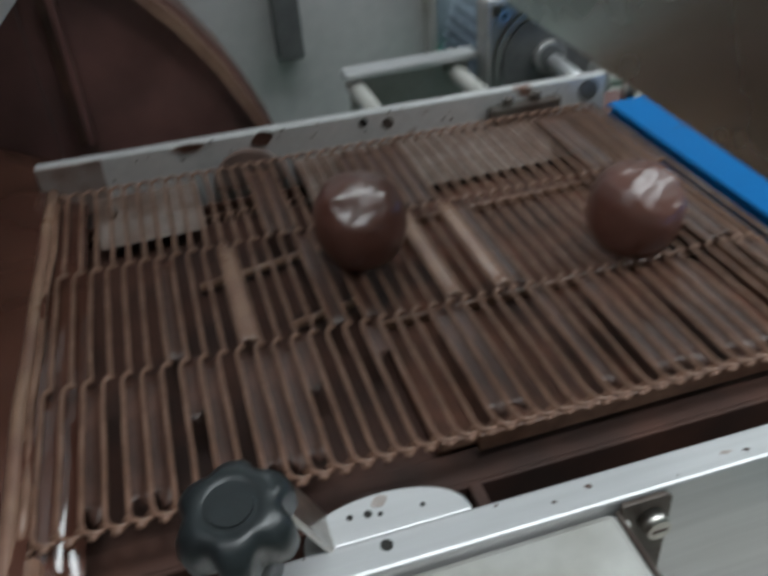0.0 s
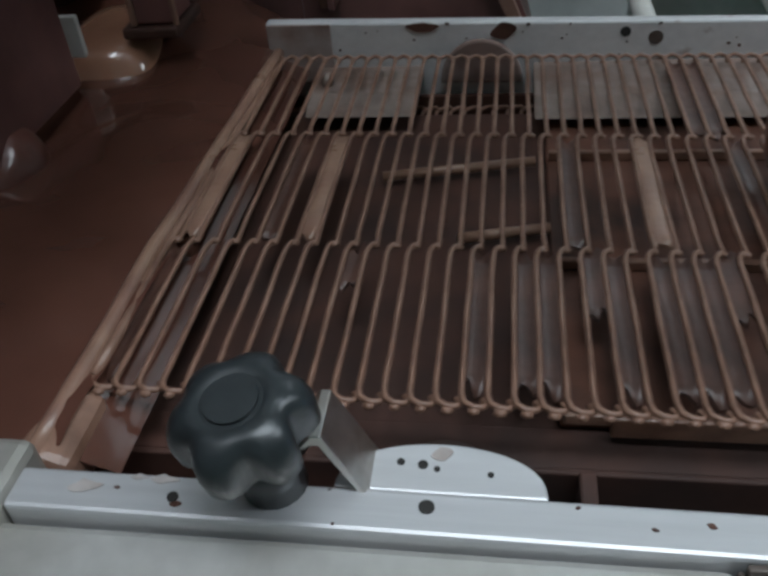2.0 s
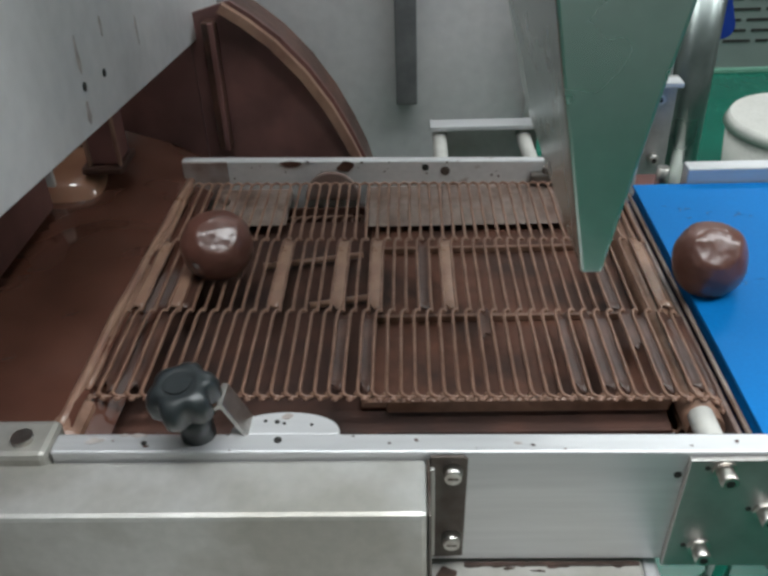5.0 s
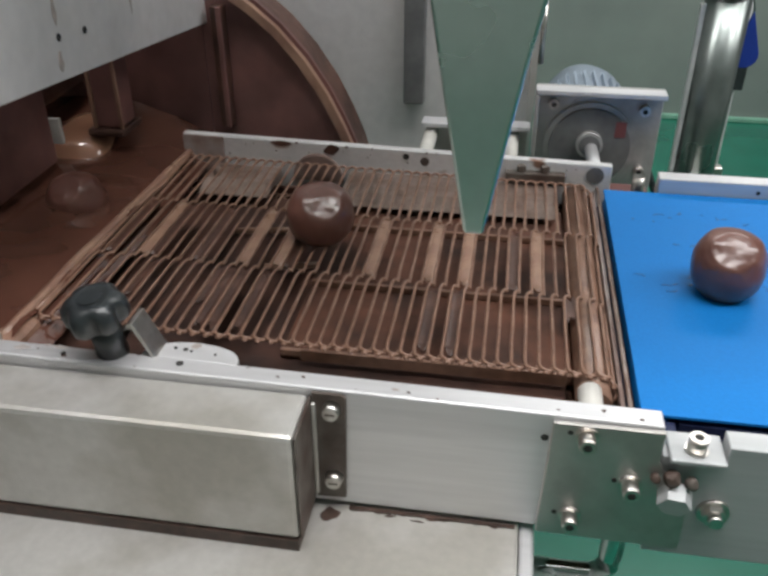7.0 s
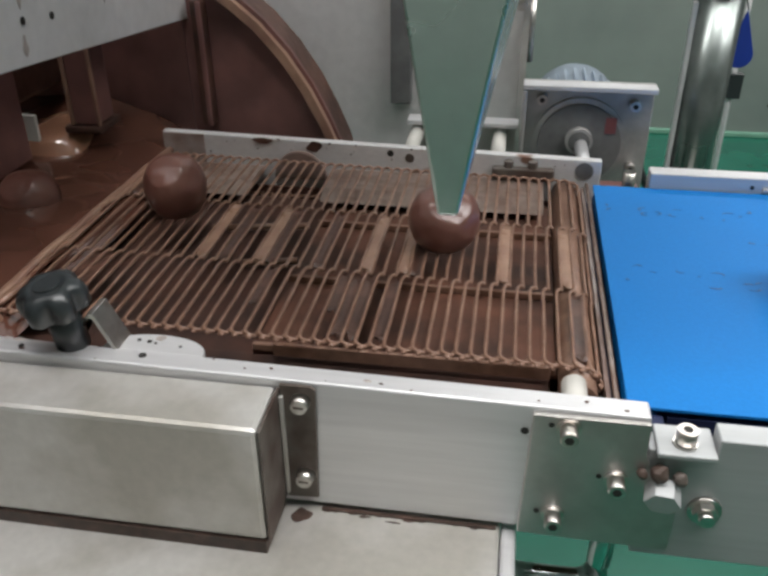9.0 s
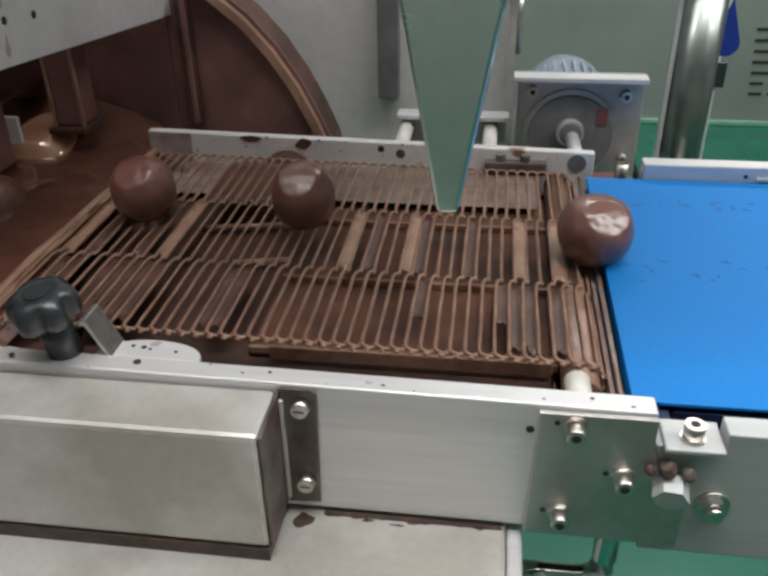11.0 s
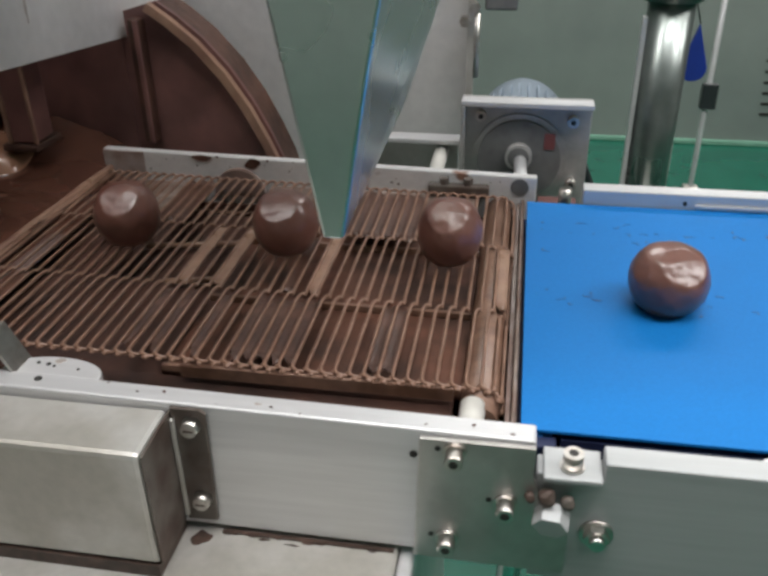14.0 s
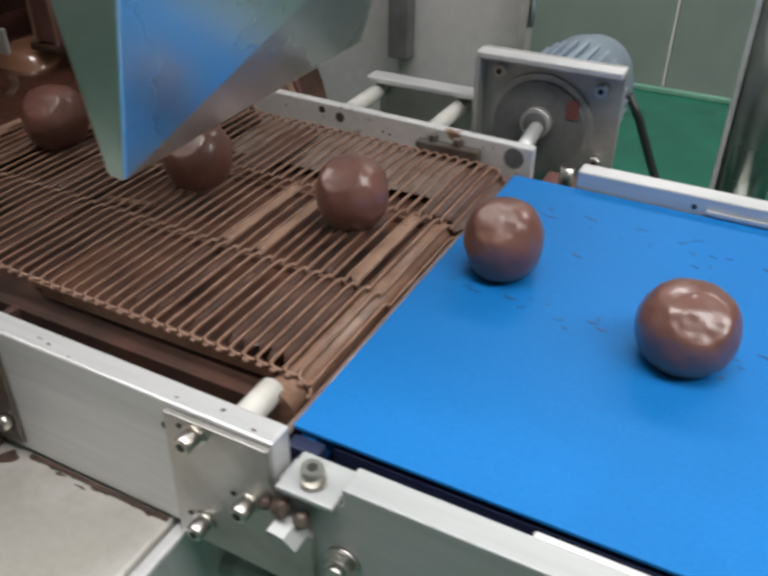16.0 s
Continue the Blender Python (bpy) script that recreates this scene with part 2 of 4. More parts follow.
for lx, ly in LAMPS:
    cl = empty("ceiling_light", "long white ceiling light panel, switched on", "ceiling light", "ceiling lights", (lx, ly, 2.9))
    part("frame", box(B(), -0.6, 0.6, -0.26, 0.26, -0.028, 0, 0.004), "white", cl)
    part("diffuser", box(B(), -0.58, 0.58, -0.24, 0.24, -0.034, -0.0285), "glow", cl)

# long cabinet with louvres at the far side of the room
cabinet = empty("machine_cabinet", "long grey green machine cabinet with dark louvre slots", "cabinet", at=(0, 3.05, 0))
part("body", box(B(), -1.35, -0.315, 0, 0.7, 0.0, 2.1, 0.006), "cab", cabinet)
part("body", box(B(), -0.305, 2.9, 0, 0.7, 0.0, 2.1, 0.006), "cab", cabinet)
part("seam", box(B(), -0.3145, -0.3055, 0.004, 0.69, 0.02, 2.08), "white", cabinet, "pale joint between the doors")
part("coving", box(B(), -1.35, 2.9, -0.022, -0.0005, 0.0, 0.02, 0.004), "coving", cabinet, "pale green floor coving")
rv = random.Random(8)
for i in range(7):
    x = 0.93 - 0.003 * i
    for j in range(6):
        w = rv.choice((0.05, 0.05, 0.085, 0.11))
        part("louvre", box(B(), x, x + w, -0.003, 0.003, 0.123 + i * 0.042, 0.134 + i * 0.042), "hole", cabinet)
        x += w + 0.022

# ---------- chocolate machine: side rails ----------
def side_rail(y0, y1, label, left):
    ob = empty("side_rail", label, "machine rail", "side rails")
    part("bar", box(B(), left, 0.0, y0, y1, 0.828, 0.9034 if y0 > 0.1 else 0.9, 0.0012), "rail" if y0 > 0.1 else "alu", ob)
    return ob


near = side_rail(-0.0085, 0.0035, "bright aluminium side rail of the belt, spotted with chocolate", -0.337)
far = side_rail(0.292, 0.2995, "aluminium side rail behind the belt, splashed with chocolate", -0.345)
bm = prism(B(), [(-0.2315 + 0.0255 * math.cos(math.pi * i / 28), 0.0037 + 0.0152 * math.sin(math.pi * i / 28) ** 0.8) for i in range(29)], "z", 0.8945, 0.8992, 0.0006)
part("bearing_ear", bm, "alu", near, "round bright bearing ear")
bm = prism(B(), [(-0.2315 + 0.0215 * math.cos(math.pi * i / 24), 0.873 + 0.0225 * math.sin(math.pi * i / 24)) for i in range(25)], "y", 0.2875, 0.2915, 0.0012)
part("bearing_ear", bm, "veil", far, "bearing ear coated with chocolate")
for x, y, rad in ((-0.2415, 0.0124, 0.0010), (-0.236, 0.0119, 0.0013), (-0.2325, 0.0108, 0.0008), (-0.2195, 0.0100, 0.0008)):
    part("hole", rod(B(), (x, y, 0.8990), (x, y, 0.8995), rad, 12), "hole", near)
part("stain", prism(B(), [(-0.2315 + 0.0024 * math.cos(a) * (1 + 0.3 * math.sin(2 * a)), 0.0155 + 0.0021 * math.sin(a)) for a in [i * math.pi / 8 for i in range(16)]], "z", 0.8990, 0.8995), "drip", near, "brown stain on the ear")
for x, y, w in ((-0.318, -0.0015, 0.0042), (-0.2985, 0.0020, 0.0030), (-0.305, 0.0022, 0.0020), (-0.125, -0.003, 0.0016)):
    part("stain", prism(B(), [(x + w * math.cos(a) * (1 + 0.35 * math.sin(2 * a + 80 * x)), y + 0.42 * w * math.sin(a) * (1 + 0.3 * math.cos(3 * a))) for a in [i * math.pi / 8 for i in range(16)]], "z", 0.9001, 0.9003), "drip", near, "brown chocolate stain")
part("hole", rod(B(), (-0.234, -0.001, 0.8990), (-0.234, -0.001, 0.9004), 0.0019, 16), "hole", near)
part("hole", rod(B(), (-0.295, -0.003, 0.8990), (-0.295, -0.003, 0.9004), 0.0014, 16), "hole", near)
for x, z, rad, mat in ((-0.160, 0.898, 0.0026, "hole"), (-0.145, 0.8951, 0.0036, "soiled")):
    part("hole", rod(B(), (x, 0.2935, z), (x, 0.2916, z), rad, 20), mat, far)
part("hole", rod(B(), (-0.0125, 0.2935, 0.8947), (-0.0125, 0.2914, 0.8947), 0.0068, 24), "grey", far, "round grey plug")
part("splash", prism(B(), [(-0.262 + 0.008 * math.cos(a) * (1 + 0.2 * math.sin(3 * a)), 0.9008 + 0.0024 * math.sin(a)) for a in [i * math.pi / 10 for i in range(20)]], "y", 0.2912, 0.293), "thin", far, "dried chocolate splash")
part("splash", prism(B(), [(-0.2205 + 0.006 * math.cos(a) * (1 + 0.3 * math.sin(2 * a)), 0.8988 + 0.0044 * math.sin(a)) for a in [i * math.pi / 10 for i in range(20)]], "y", 0.2912, 0.293), "thin", far, "dried chocolate splash")
part("smear", box(B(), -0.3445, -0.310, 0.2902, 0.2918, 0.872, 0.9030, 0.0006), "veil", far, "translucent brown chocolate smear")
rp = random.Random(8)
for k in range(15):
    x, y = rp.uniform(-0.33, -0.01), rp.uniform(-0.0075, 0.0025)
    w = rp.uniform(0.0003, 0.0012)
    part("splash", prism(B(), [(x + w * math.cos(a) * (1 + 0.4 * math.sin(2 * a + k)), y + 0.7 * w * math.sin(a)) for a in [i * math.pi / 5 for i in range(10)]], "z", 0.9001, 0.9003), "thin", near, "dried chocolate speck")
for k in range(22):
    x, z, w = rp.uniform(-0.31, -0.02), 0.9028 - abs(rp.gauss(0, 0.0085)), rp.uniform(0.0003, 0.0011)
    part("splash", prism(B(), [(x + w * math.cos(a) * (1 + 0.4 * math.sin(2 * a + k)), z + 0.8 * w * math.sin(a)) for a in [i * math.pi / 5 for i in range(10)]], "y", 0.2914, 0.2919), "thin", far, "dried chocolate speck")
# the rails fall a little towards the belt's end
for ob, fall, low in ((near, 0.012, -0.0005), (far, 0.021, 0.002)):
    for c in ob.children:
        for v in c.data.vertices:
            v.co.z -= (fall * v.co.x + low) * min(1.0, max(0.0, (v.co.z - 0.84) / 0.045))
# clip on the far rail, beside the belt's end
clip = empty("rail_clip", "small dark clip with two bolts on the far rail", "clip", at=(-0.057, 0.2905, 0.8905))
part("bar", box(B(), -0.024, 0.022, -0.007, 0.001, -0.005, 0.0045, 0.0012), "soiled", clip)
for x in (-0.012, 0.006):
    part("bolt_head", rod(B(), (x, -0.003, 0.0046), (x, -0.003, 0.0095), 0.0036, 6, smooth=False), "soiled", clip)

# ---------- chocolate tray below the belt ----------
tray = empty("chocolate_tray", "chocolate stained steel tray below the wire belt", "tray")
part("bottom", box(B(), -1.10, -0.006, 0.0125, 0.2905, 0.826, 0.832), "puddle", tray)
part("side", box(B(), -1.10, -0.002, 0.0125, 0.016, 0.833, 0.872), "tray", tray)
part("side", box(B(), -1.10, -0.002, 0.287, 0.2905, 0.833, 0.868), "tray", tray)
bm = B()
NX, NY = 60, 40
grid = [[bm.verts.new((-0.36 + 0.33 * i / NX, 0.075 + 0.211 * j / NY, 0.840 + 0.014 * min(1, max(0, (i - 18) / 20)) + 0.003 * noise.noise(Vector((i * 0.35, j * 0.35, 0))))) for j in range(NY + 1)] for i in range(NX + 1)]
for i in range(NX):
    for j in range(NY):
        bm.faces.new((grid[i][j], grid[i + 1][j], grid[i + 1][j + 1], grid[i][j + 1])).smooth = True
part("chocolate_puddle", bm, "puddle", tray, "thick layer of molten chocolate")
thing("under_plate", box(B(), -0.200, -0.036, 0.054, 0.264, 0.8705, 0.8735, 0.001), "puddle", "thin drip plate under the belt, wet with chocolate", "plate", "drip plates")
# added plate: the shade between the wires is put into its dark colour
thing("under_plate", box(B(), -0.338, -0.185, 0.054, 0.264, 0.8670, 0.8695, 0.001), "tray", "thin dark plate added under the belt in place of the shaded gaps", "plate", "drip plates")
# flange, apron and ledge are added: dark panels for shade, hiding the return run
skirt = empty("shade_skirt", "dark panels added inside the tray to stand in for shade, with a bracket and boss", "skirt")
part("flange", box(B(), -0.343, -0.192, 0.0170, 0.0360, 0.8560, 0.8590, 0.001), "tray", skirt)
part("apron", box(B(), -0.340, -0.040, 0.0362, 0.0385, 0.8340, 0.8715, 0.0008), "tray", skirt, "dark brown panel added below the belt's edge in place of shade")
part("ledge", box(B(), -0.340, -0.040, 0.0387, 0.0535, 0.8692, 0.8710, 0.0004), "tray", skirt)
part("bracket", box(B(), -0.1955, -0.1905, 0.0180, 0.0360, 0.8390, 0.8735, 0.001), "tray", skirt)
part("bearing_boss", rod(B(), (-0.232, 0.0165, 0.872), (-0.232, 0.0360, 0.872), 0.0120, 28), "tray", skirt, "round dark bearing boss")
thing("slide_strip", prism(B(), [(0.2905, 0.8790), (0.2905, 0.8852), (0.2520, 0.8852), (0.2380, 0.8790)], "x", -0.205, -0.042, 0.0008), "froth", "greyish steel slide strip below the belt", "slide strip")
thing("slide_strip", prism(B(), [(0.2905, 0.8780), (0.2905, 0.8846), (0.2580, 0.8846), (0.2440, 0.8780)], "x", -0.318, -0.262, 0.0008), "froth", "greyish steel slide strip below the belt", "slide strip")
bm = B()
bmesh.ops.create_icosphere(bm, subdivisions=2, radius=1)
for v in bm.verts:
    v.co = (-0.3095 + 0.0032 * v.co.x, 0.2690 + 0.0055 * v.co.y, 0.8868 + 0.0042 * v.co.z)
for f in bm.faces:
    f.smooth = True
thing("chocolate_droplet", bm, "froth", "pale hardened droplet on the slide strip", "droplet")
thing("support_bar", box(B(), -0.186, -0.040, 0.0475, 0.0500, 0.8745, 0.8825, 0.0008), "wire", "upright support bar under the belt's edge, running with chocolate", "support bar", "support bars")
for w in (0.054, 0.13, 0.21):
    thing("support_bar", box(B(), -0.199, -0.037, w - 0.0015, w + 0.0015, 0.8738, 0.8780, 0.0006), "wire", "lengthwise support bar coated with chocolate", "support bar", "support bars")

# ---------- wire belt: single wires that run round two end rollers ----------
TOP, DROP, X0, X1 = 0.8875, 0.022, -0.47, -0.0265
PITCH, SPEED, FALL = 0.0074, 0.0465, 0.018
RN = DROP / 2
RUN = X1 - X0
LOOP = 2 * RUN + 2 * math.pi * RN
COUNT = int(LOOP / PITCH)
STEP = LOOP / COUNT


def lift(x):
    """The belt falls a little along its way, and dips into the pool at its start."""
    return -FALL * x if x > -0.342 else max(-0.006, FALL * 0.342 - (-0.342 - x) * 0.6)


def belt_pose(s):
    """The pose of a wire at the length s along the loop, which starts at the left end of the upper run."""
    s %= LOOP
    if s < RUN:
        return pose(X0 + s, 0, TOP + lift(X0 + s))
    s -= RUN
    if s < math.pi * RN:
        a = s / RN
        return pose(X1 + RN * math.sin(a), 0, TOP - RN + RN * math.cos(a) + lift(X1), 0, math.degrees(a), 0)
    s -= math.pi * RN
    if s < RUN:
        # the return run sags into the tray
        return pose(X1 - s, 0, TOP - DROP - 0.002 * math.sin(math.pi * s / RUN), 0, 180, 0)
    a = (s - RUN) / RN
    return pose(X0 - RN * math.sin(a), 0, TOP - RN - RN * math.cos(a) + lift(X0), 0, 180 + math.degrees(a), 0)


def wire_mesh(seed):
    rnd = random.Random(seed)
    p = STEP
    pts = []
    ys = [0.046, 0.118, 0.200, 0.278]
    # near hook
    pts += [(p * 0.80, 0.0462, -0.0016), (p * 0.98, 0.0440, -0.0014), (p * 0.84, 0.0422, -0.0006), (p * 0.48, 0.0414, 0.0004), (p * 0.12, 0.0432, 0.0003), (0, 0.0468, 0)]
    off = 0.0
    for k in range(3):
        a, b = ys[k], ys[k + 1]
        for f in (0.08, 0.25, 0.5, 0.75, 0.92):
            pts.append((off + rnd.uniform(-0.00018, 0.00018), a + (b - a) * f, rnd.uniform(-0.0001, 0.0001)))
        if k < 2:
            pts += [(off + p * 0.06, b - 0.0024, 0.0001), (off + p * 0.2, b - 0.0007, 0.0005), (off + p * 0.4, b + 0.0006, -0.0002), (off + p * 0.42, b + 0.002, -0.0001)]
            off += p * 0.38
    pts += [(off, 0.2775, 0), (off - p * 0.1, 0.281, 0.0003), (off - p * 0.5, 0.2835, 0.0004), (off - p * 0.95, 0.2825, -0.0006), (off - p * 1.05, 0.279, -0.0014)]
    bm = B()
    tube(bm, pts, 0.00100, 7)
    # blobs of chocolate on the hooks
    for c in ((p * 0.5, 0.0405, -0.0004), (p * 0.35, 0.1175, 0), (p * 0.85, 0.1995, 0)):
        g = bmesh.ops.create_icosphere(bm, subdivisions=1, radius=0.0016 * rnd.uniform(0.8, 1.15))
        for v in g["verts"]:
            v.co = Vector(c) + Vector((v.co.x * 1.3, v.co.y, v.co.z * 0.7))
    for f in bm.faces:
        f.smooth = True
    return mesh_of("wire", bm, "wire")


def film_mesh(name, y0, y1, mat, sag, ragged, seed):
    """A skin of chocolate between one wire and the next."""
    rnd = random.Random(seed)
    p = STEP
    off = 0.0 if y1 < 0.13 else (p * 0.38 if y1 < 0.21 else p * 0.76)
    bm = B()
    n, m = 10, 4
    top, low = [], []
    for j in range(n + 1):
        f = j / n
        y = y0 + (y1 - y0) * f
        row = [(off + p * i / m, y + (rnd.uniform(-ragged, ragged) if j in (0, n) else 0), sag * math.sin(math.pi * i / m)) for i in range(m + 1)]
        top.append([bm.verts.new(c) for c in row])
        low.append([bm.verts.new((c[0], c[1], c[2] - 0.0011)) for c in row])
    for j in range(n):
        for i in range(m):
            bm.faces.new((top[j][i], top[j][i + 1], top[j + 1][i + 1], top[j + 1][i])).smooth = True
            bm.faces.new((low[j][i], low[j + 1][i], low[j + 1][i + 1], low[j][i + 1])).smooth = True
    for j in range(n):
        for i in (0, m):
            bm.faces.new((top[j][i], top[j + 1][i], low[j + 1][i], low[j][i]))
    for i in range(m):
        for j in (0, n):
            bm.faces.new((top[j][i], low[j][i], low[j][i + 1], top[j][i + 1]))
    bmesh.ops.recalc_face_normals(bm, faces=bm.faces[:])
    return mesh_of(name, bm, mat)


belt = empty("wire_belt", "wire mesh conveyor belt coated with milk chocolate, running", "conveyor belt")
WIRES = []
meshes = [wire_mesh(i) for i in range(8)]
FULL = [film_mesh("chocolate_film", 0.121, 0.197, "film", 0.0004, 0.002, i) for i in range(3)]
SKIN = {k: [film_mesh("chocolate_film", a, b, "thin", -0.0012, 0.004, 10 * k + i) for i in range(3)] for k, (a, b) in enumerate(((0.05, 0.115), (0.121, 0.197), (0.203, 0.275)))}
HALF = [film_mesh("chocolate_film", 0.075 + 0.01 * i, 0.116, "thin", -0.001, 0.005, 50 + i) for i in range(3)]
# places of full films, as lengths along the belt at the start
FILMS = [-0.152, -0.172, -0.262, -0.386, -0.432, -0.456, -0.495, -0.553, -0.571, -0.637, -0.675, -0.785, -0.849, -0.873]
rnd = random.Random(5)
film_slots = set()
for s in FILMS:
    film_slots.add(round(((s - X0) % LOOP) / STEP) % COUNT)
for i in range(COUNT):
    w = new("wire", meshes[i % 8])
    w.parent = belt
    w.matrix_basis = belt_pose(i * STEP)
    WIRES.append(w)

    def skin(me):
        ob = new("chocolate_film", me)
        ob.parent = w
    if i in film_slots:
        skin(FULL[i % 3])
    elif rnd.random() < 0.07:
        skin(SKIN[1][i % 3])
    r = rnd.random()
    cluster = noise.noise(Vector((i * 0.16, 3.1, 0)))
    if cluster > 0.08 and r < 0.7:
        skin(SKIN[0][i % 3])
    elif r < 0.06:
        skin(HALF[i % 3])
    if noise.noise(Vector((i * 0.2, 9.7, 0))) > 0.28:
        skin(SKIN[2][i % 3])

for (xa, ya), (xb, yb) in (((-0.272, 0.194), (-0.205, 0.207)), ((-0.236, 0.147), (-0.200, 0.155))):
    thing("support_rod", rod(B(), (xa, ya, 0.8745), (xb, yb, 0.8745), 0.0022, 12), "film", "slanting support rod under the belt, pale with chocolate", "support rod", "support rods")

roller = empty("nose_roller", "thin steel nose roller coated with chocolate at the belt's end", "roller")
part("shaft", rod(B(), (X1, 0.03, TOP - RN), (X1, 0.288, TOP - RN), RN - 0.0015, 24), "wire", roller)
part("stub", rod(B(), (X1 - 0.003, 0.0042, TOP - 0.004), (X1 - 0.003, 0.034, TOP - 0.004), 0.0062, 24), "white", roller, "pale plastic bushing")
thing("end_rod", rod(B(), (-0.0095, 0.0065, 0.8825), (-0.0095, 0.2915, 0.8825), 0.0014, 12), "froth", "thin bright steel rod between the two belts", "rod")
thing("scraper_strip", box(B(), -0.0138, -0.0112, 0.0065, 0.2915, 0.825, 0.8800, 0.0005), "veil", "dull steel scraper strip between the two belts, stained with chocolate", "strip")

# ---------- flooded zone and housing ----------
bm = B()
NX, NY = 90, 40
grid = [[bm.verts.new((-1.10 + 0.7625 * i / NX, 0.018 + 0.314 * j / NY,
                       0.9000 + 0.003 * noise.noise(Vector((i * 0.28, j * 0.28, 4))) - 0.006 * max(0, (i - NX + 6) / 6) ** 1.5 + 0.020 * max(0.0, (j - 24) / 16) ** 2 * min(1.0, (NX - i) / 8))) for j in range(NY + 1)] for i in range(NX + 1)]
for i in range(NX):
    for j in range(NY):
        bm.faces.new((grid[i][j], grid[i + 1][j], grid[i + 1][j + 1], grid[i][j + 1])).smooth = True
pool = thing("chocolate_pool", bm, "choc", "glossy pool of molten milk chocolate over the belt", "molten chocolate")
bm = B()
lip = [[bm.verts.new((-0.3450 + 0.022 * i / 8, 0.018 + 0.270 * j / 30, 0.8925 - 0.009 * (i / 8) ** 1.4 + 0.0008 * noise.noise(Vector((i * 0.5, j * 0.4, 2))))) for j in range(31)] for i in range(9)]
for i in range(8):
    for j in range(30):
        bm.faces.new((lip[i][j], lip[i + 1][j], lip[i + 1][j + 1], lip[i][j + 1])).smooth = True
part("lip", bm, "choc", pool, "edge of the pool running out under the wires")
bm = B()
bmesh.ops.create_uvsphere(bm, u_segments=40, v_segments=24, radius=1)
for v in bm.verts:
    x, y, z = v.co
    n = noise.noise(Vector((x * 1.4, y * 1.4, z * 1.4 + 7)))
    x, y = [math.copysign(abs(c) ** 0.55, c) for c in (x, y)]
    v.co = (-0.4240 + 0.0290 * x * (1 + 0.10 * n), 0.283 + 0.045 * y * (1 + 0.10 * n), 0.895 + 0.0213 * z * (1 + 0.05 * n))
for f in bm.faces:
    f.smooth = True
# far lighter than the pool: its lit look is put into the colour
part("swell", bm, "pour", pool, "swell where chocolate pours in, its pale brown lightened as if lit")
edge_bar = empty("pool_edge_bar", "cross bar coated with pale chocolate at the pool's edge", "bar")
part("bar", tube(B(), [(-0.3440 + 0.0050 * max(0.0, (i - 5) / 9) + 0.0002 * math.sin(i), 0.014 + 0.274 * i / 14, 0.8942 + 0.0004 * math.sin(i * 1.7)) for i in range(15)], 0.0030, 10), "film", edge_bar)
part("rim_film", tube(B(), [(-0.3400 + 0.0045 * max(0.0, (i - 5) / 9) + 0.0006 * math.sin(i * 1.3), 0.046 + 0.230 * i / 14, 0.8935 + 0.0003 * math.sin(i * 2.1)) for i in range(15)], 0.0018, 8), "wire", edge_bar, "thinner brown rim beside the bar")
housing = empty("enrober_housing", "stainless steel housing of the coating machine, brown with chocolate inside", "machine housing")
part("front_panel", prism(B(), [(-0.16, 1.0334), (0.42, 0.979), (0.42, 1.40), (-0.16, 1.40)], "x", -0.334, -0.330, 0.0008), "housing", housing, "plain grey steel front panel")
for y, z in ((0.141, 1.0285), (0.112, 1.0315)):
    part("rivet_hole", rod(B(), (-0.331, y, z), (-0.3296, y, z), 0.0022, 12), "hole", housing)
for y, z, w, h in ((0.1125, 1.047, 0.0016, 0.009), (0.1095, 1.019, 0.0022, 0.0055), (0.150, 1.050, 0.0010, 0.005), (0.205, 1.032, 0.0012, 0.008)):
    part("drip", prism(B(), [(y + w * math.cos(a) * (1 + 0.35 * math.sin(3 * a + 90 * y)), z + h * math.sin(a) * (1 + 0.2 * math.sin(2 * a))) for a in [k * math.pi / 9 for k in range(18)]], "x", -0.3299, -0.3296), "drip", housing, "faint brown chocolate drip")
# unseen roof, its length chosen for how much light reaches the pool
part("unseen_roof", box(B(), -1.12, -0.47, -0.16, 0.40, 1.40, 1.404), "housing", housing)
part("inner_wall", box(B(), -1.12, -0.3345, 0.335, 0.339, 0.832, 1.3995), "dark", housing, "inner wall covered with dried chocolate")
part("end_wall", box(B(), -1.124, -1.1205, -0.16, 0.40, 0.80, 1.40), "dark", housing)
part("near_wall", box(B(), -1.12, -0.40, -0.16, -0.156, 0.80, 1.3995), "housing", housing)
arc = [(-0.312, 1.006), (-0.296, 0.995), (-0.277, 0.979), (-0.257, 0.956), (-0.240, 0.930), (-0.227, 0.904), (-0.217, 0.880)]
part("side_wing", prism(B(), [(-0.334, 0.86)] + [(-0.334, 1.006)] + [(x + 0.0100, z + 0.0090) for x, z in arc] + [(-0.207, 0.86)], "y", 0.335, 0.339), "dark", housing, "curved side wing stained brown")
bm = B()
rim = []
for i, (x, z) in enumerate(arc):
    p, q = arc[max(i - 1, 0)], arc[min(i + 1, len(arc) - 1)]
    d = Vector((q[0] - p[0], q[1] - p[1])).normalized()
    n = Vector((-d.y, d.x))
    rim.append([bm.verts.new((x + n.x * o, y, z + n.y * o)) for o, y in ((0.0035, 0.327), (0.0105, 0.327), (0.0105, 0.334), (0.0035, 0.334))])
for a, b in zip(rim, rim[1:]):
    for k in range(4):
        bm.faces.new((a[k], a[(k + 1) % 4], b[(k + 1) % 4], b[k]))
bm.faces.new(rim[0]), bm.faces.new(list(reversed(rim[-1])))
bmesh.ops.recalc_face_normals(bm, faces=bm.faces[:])
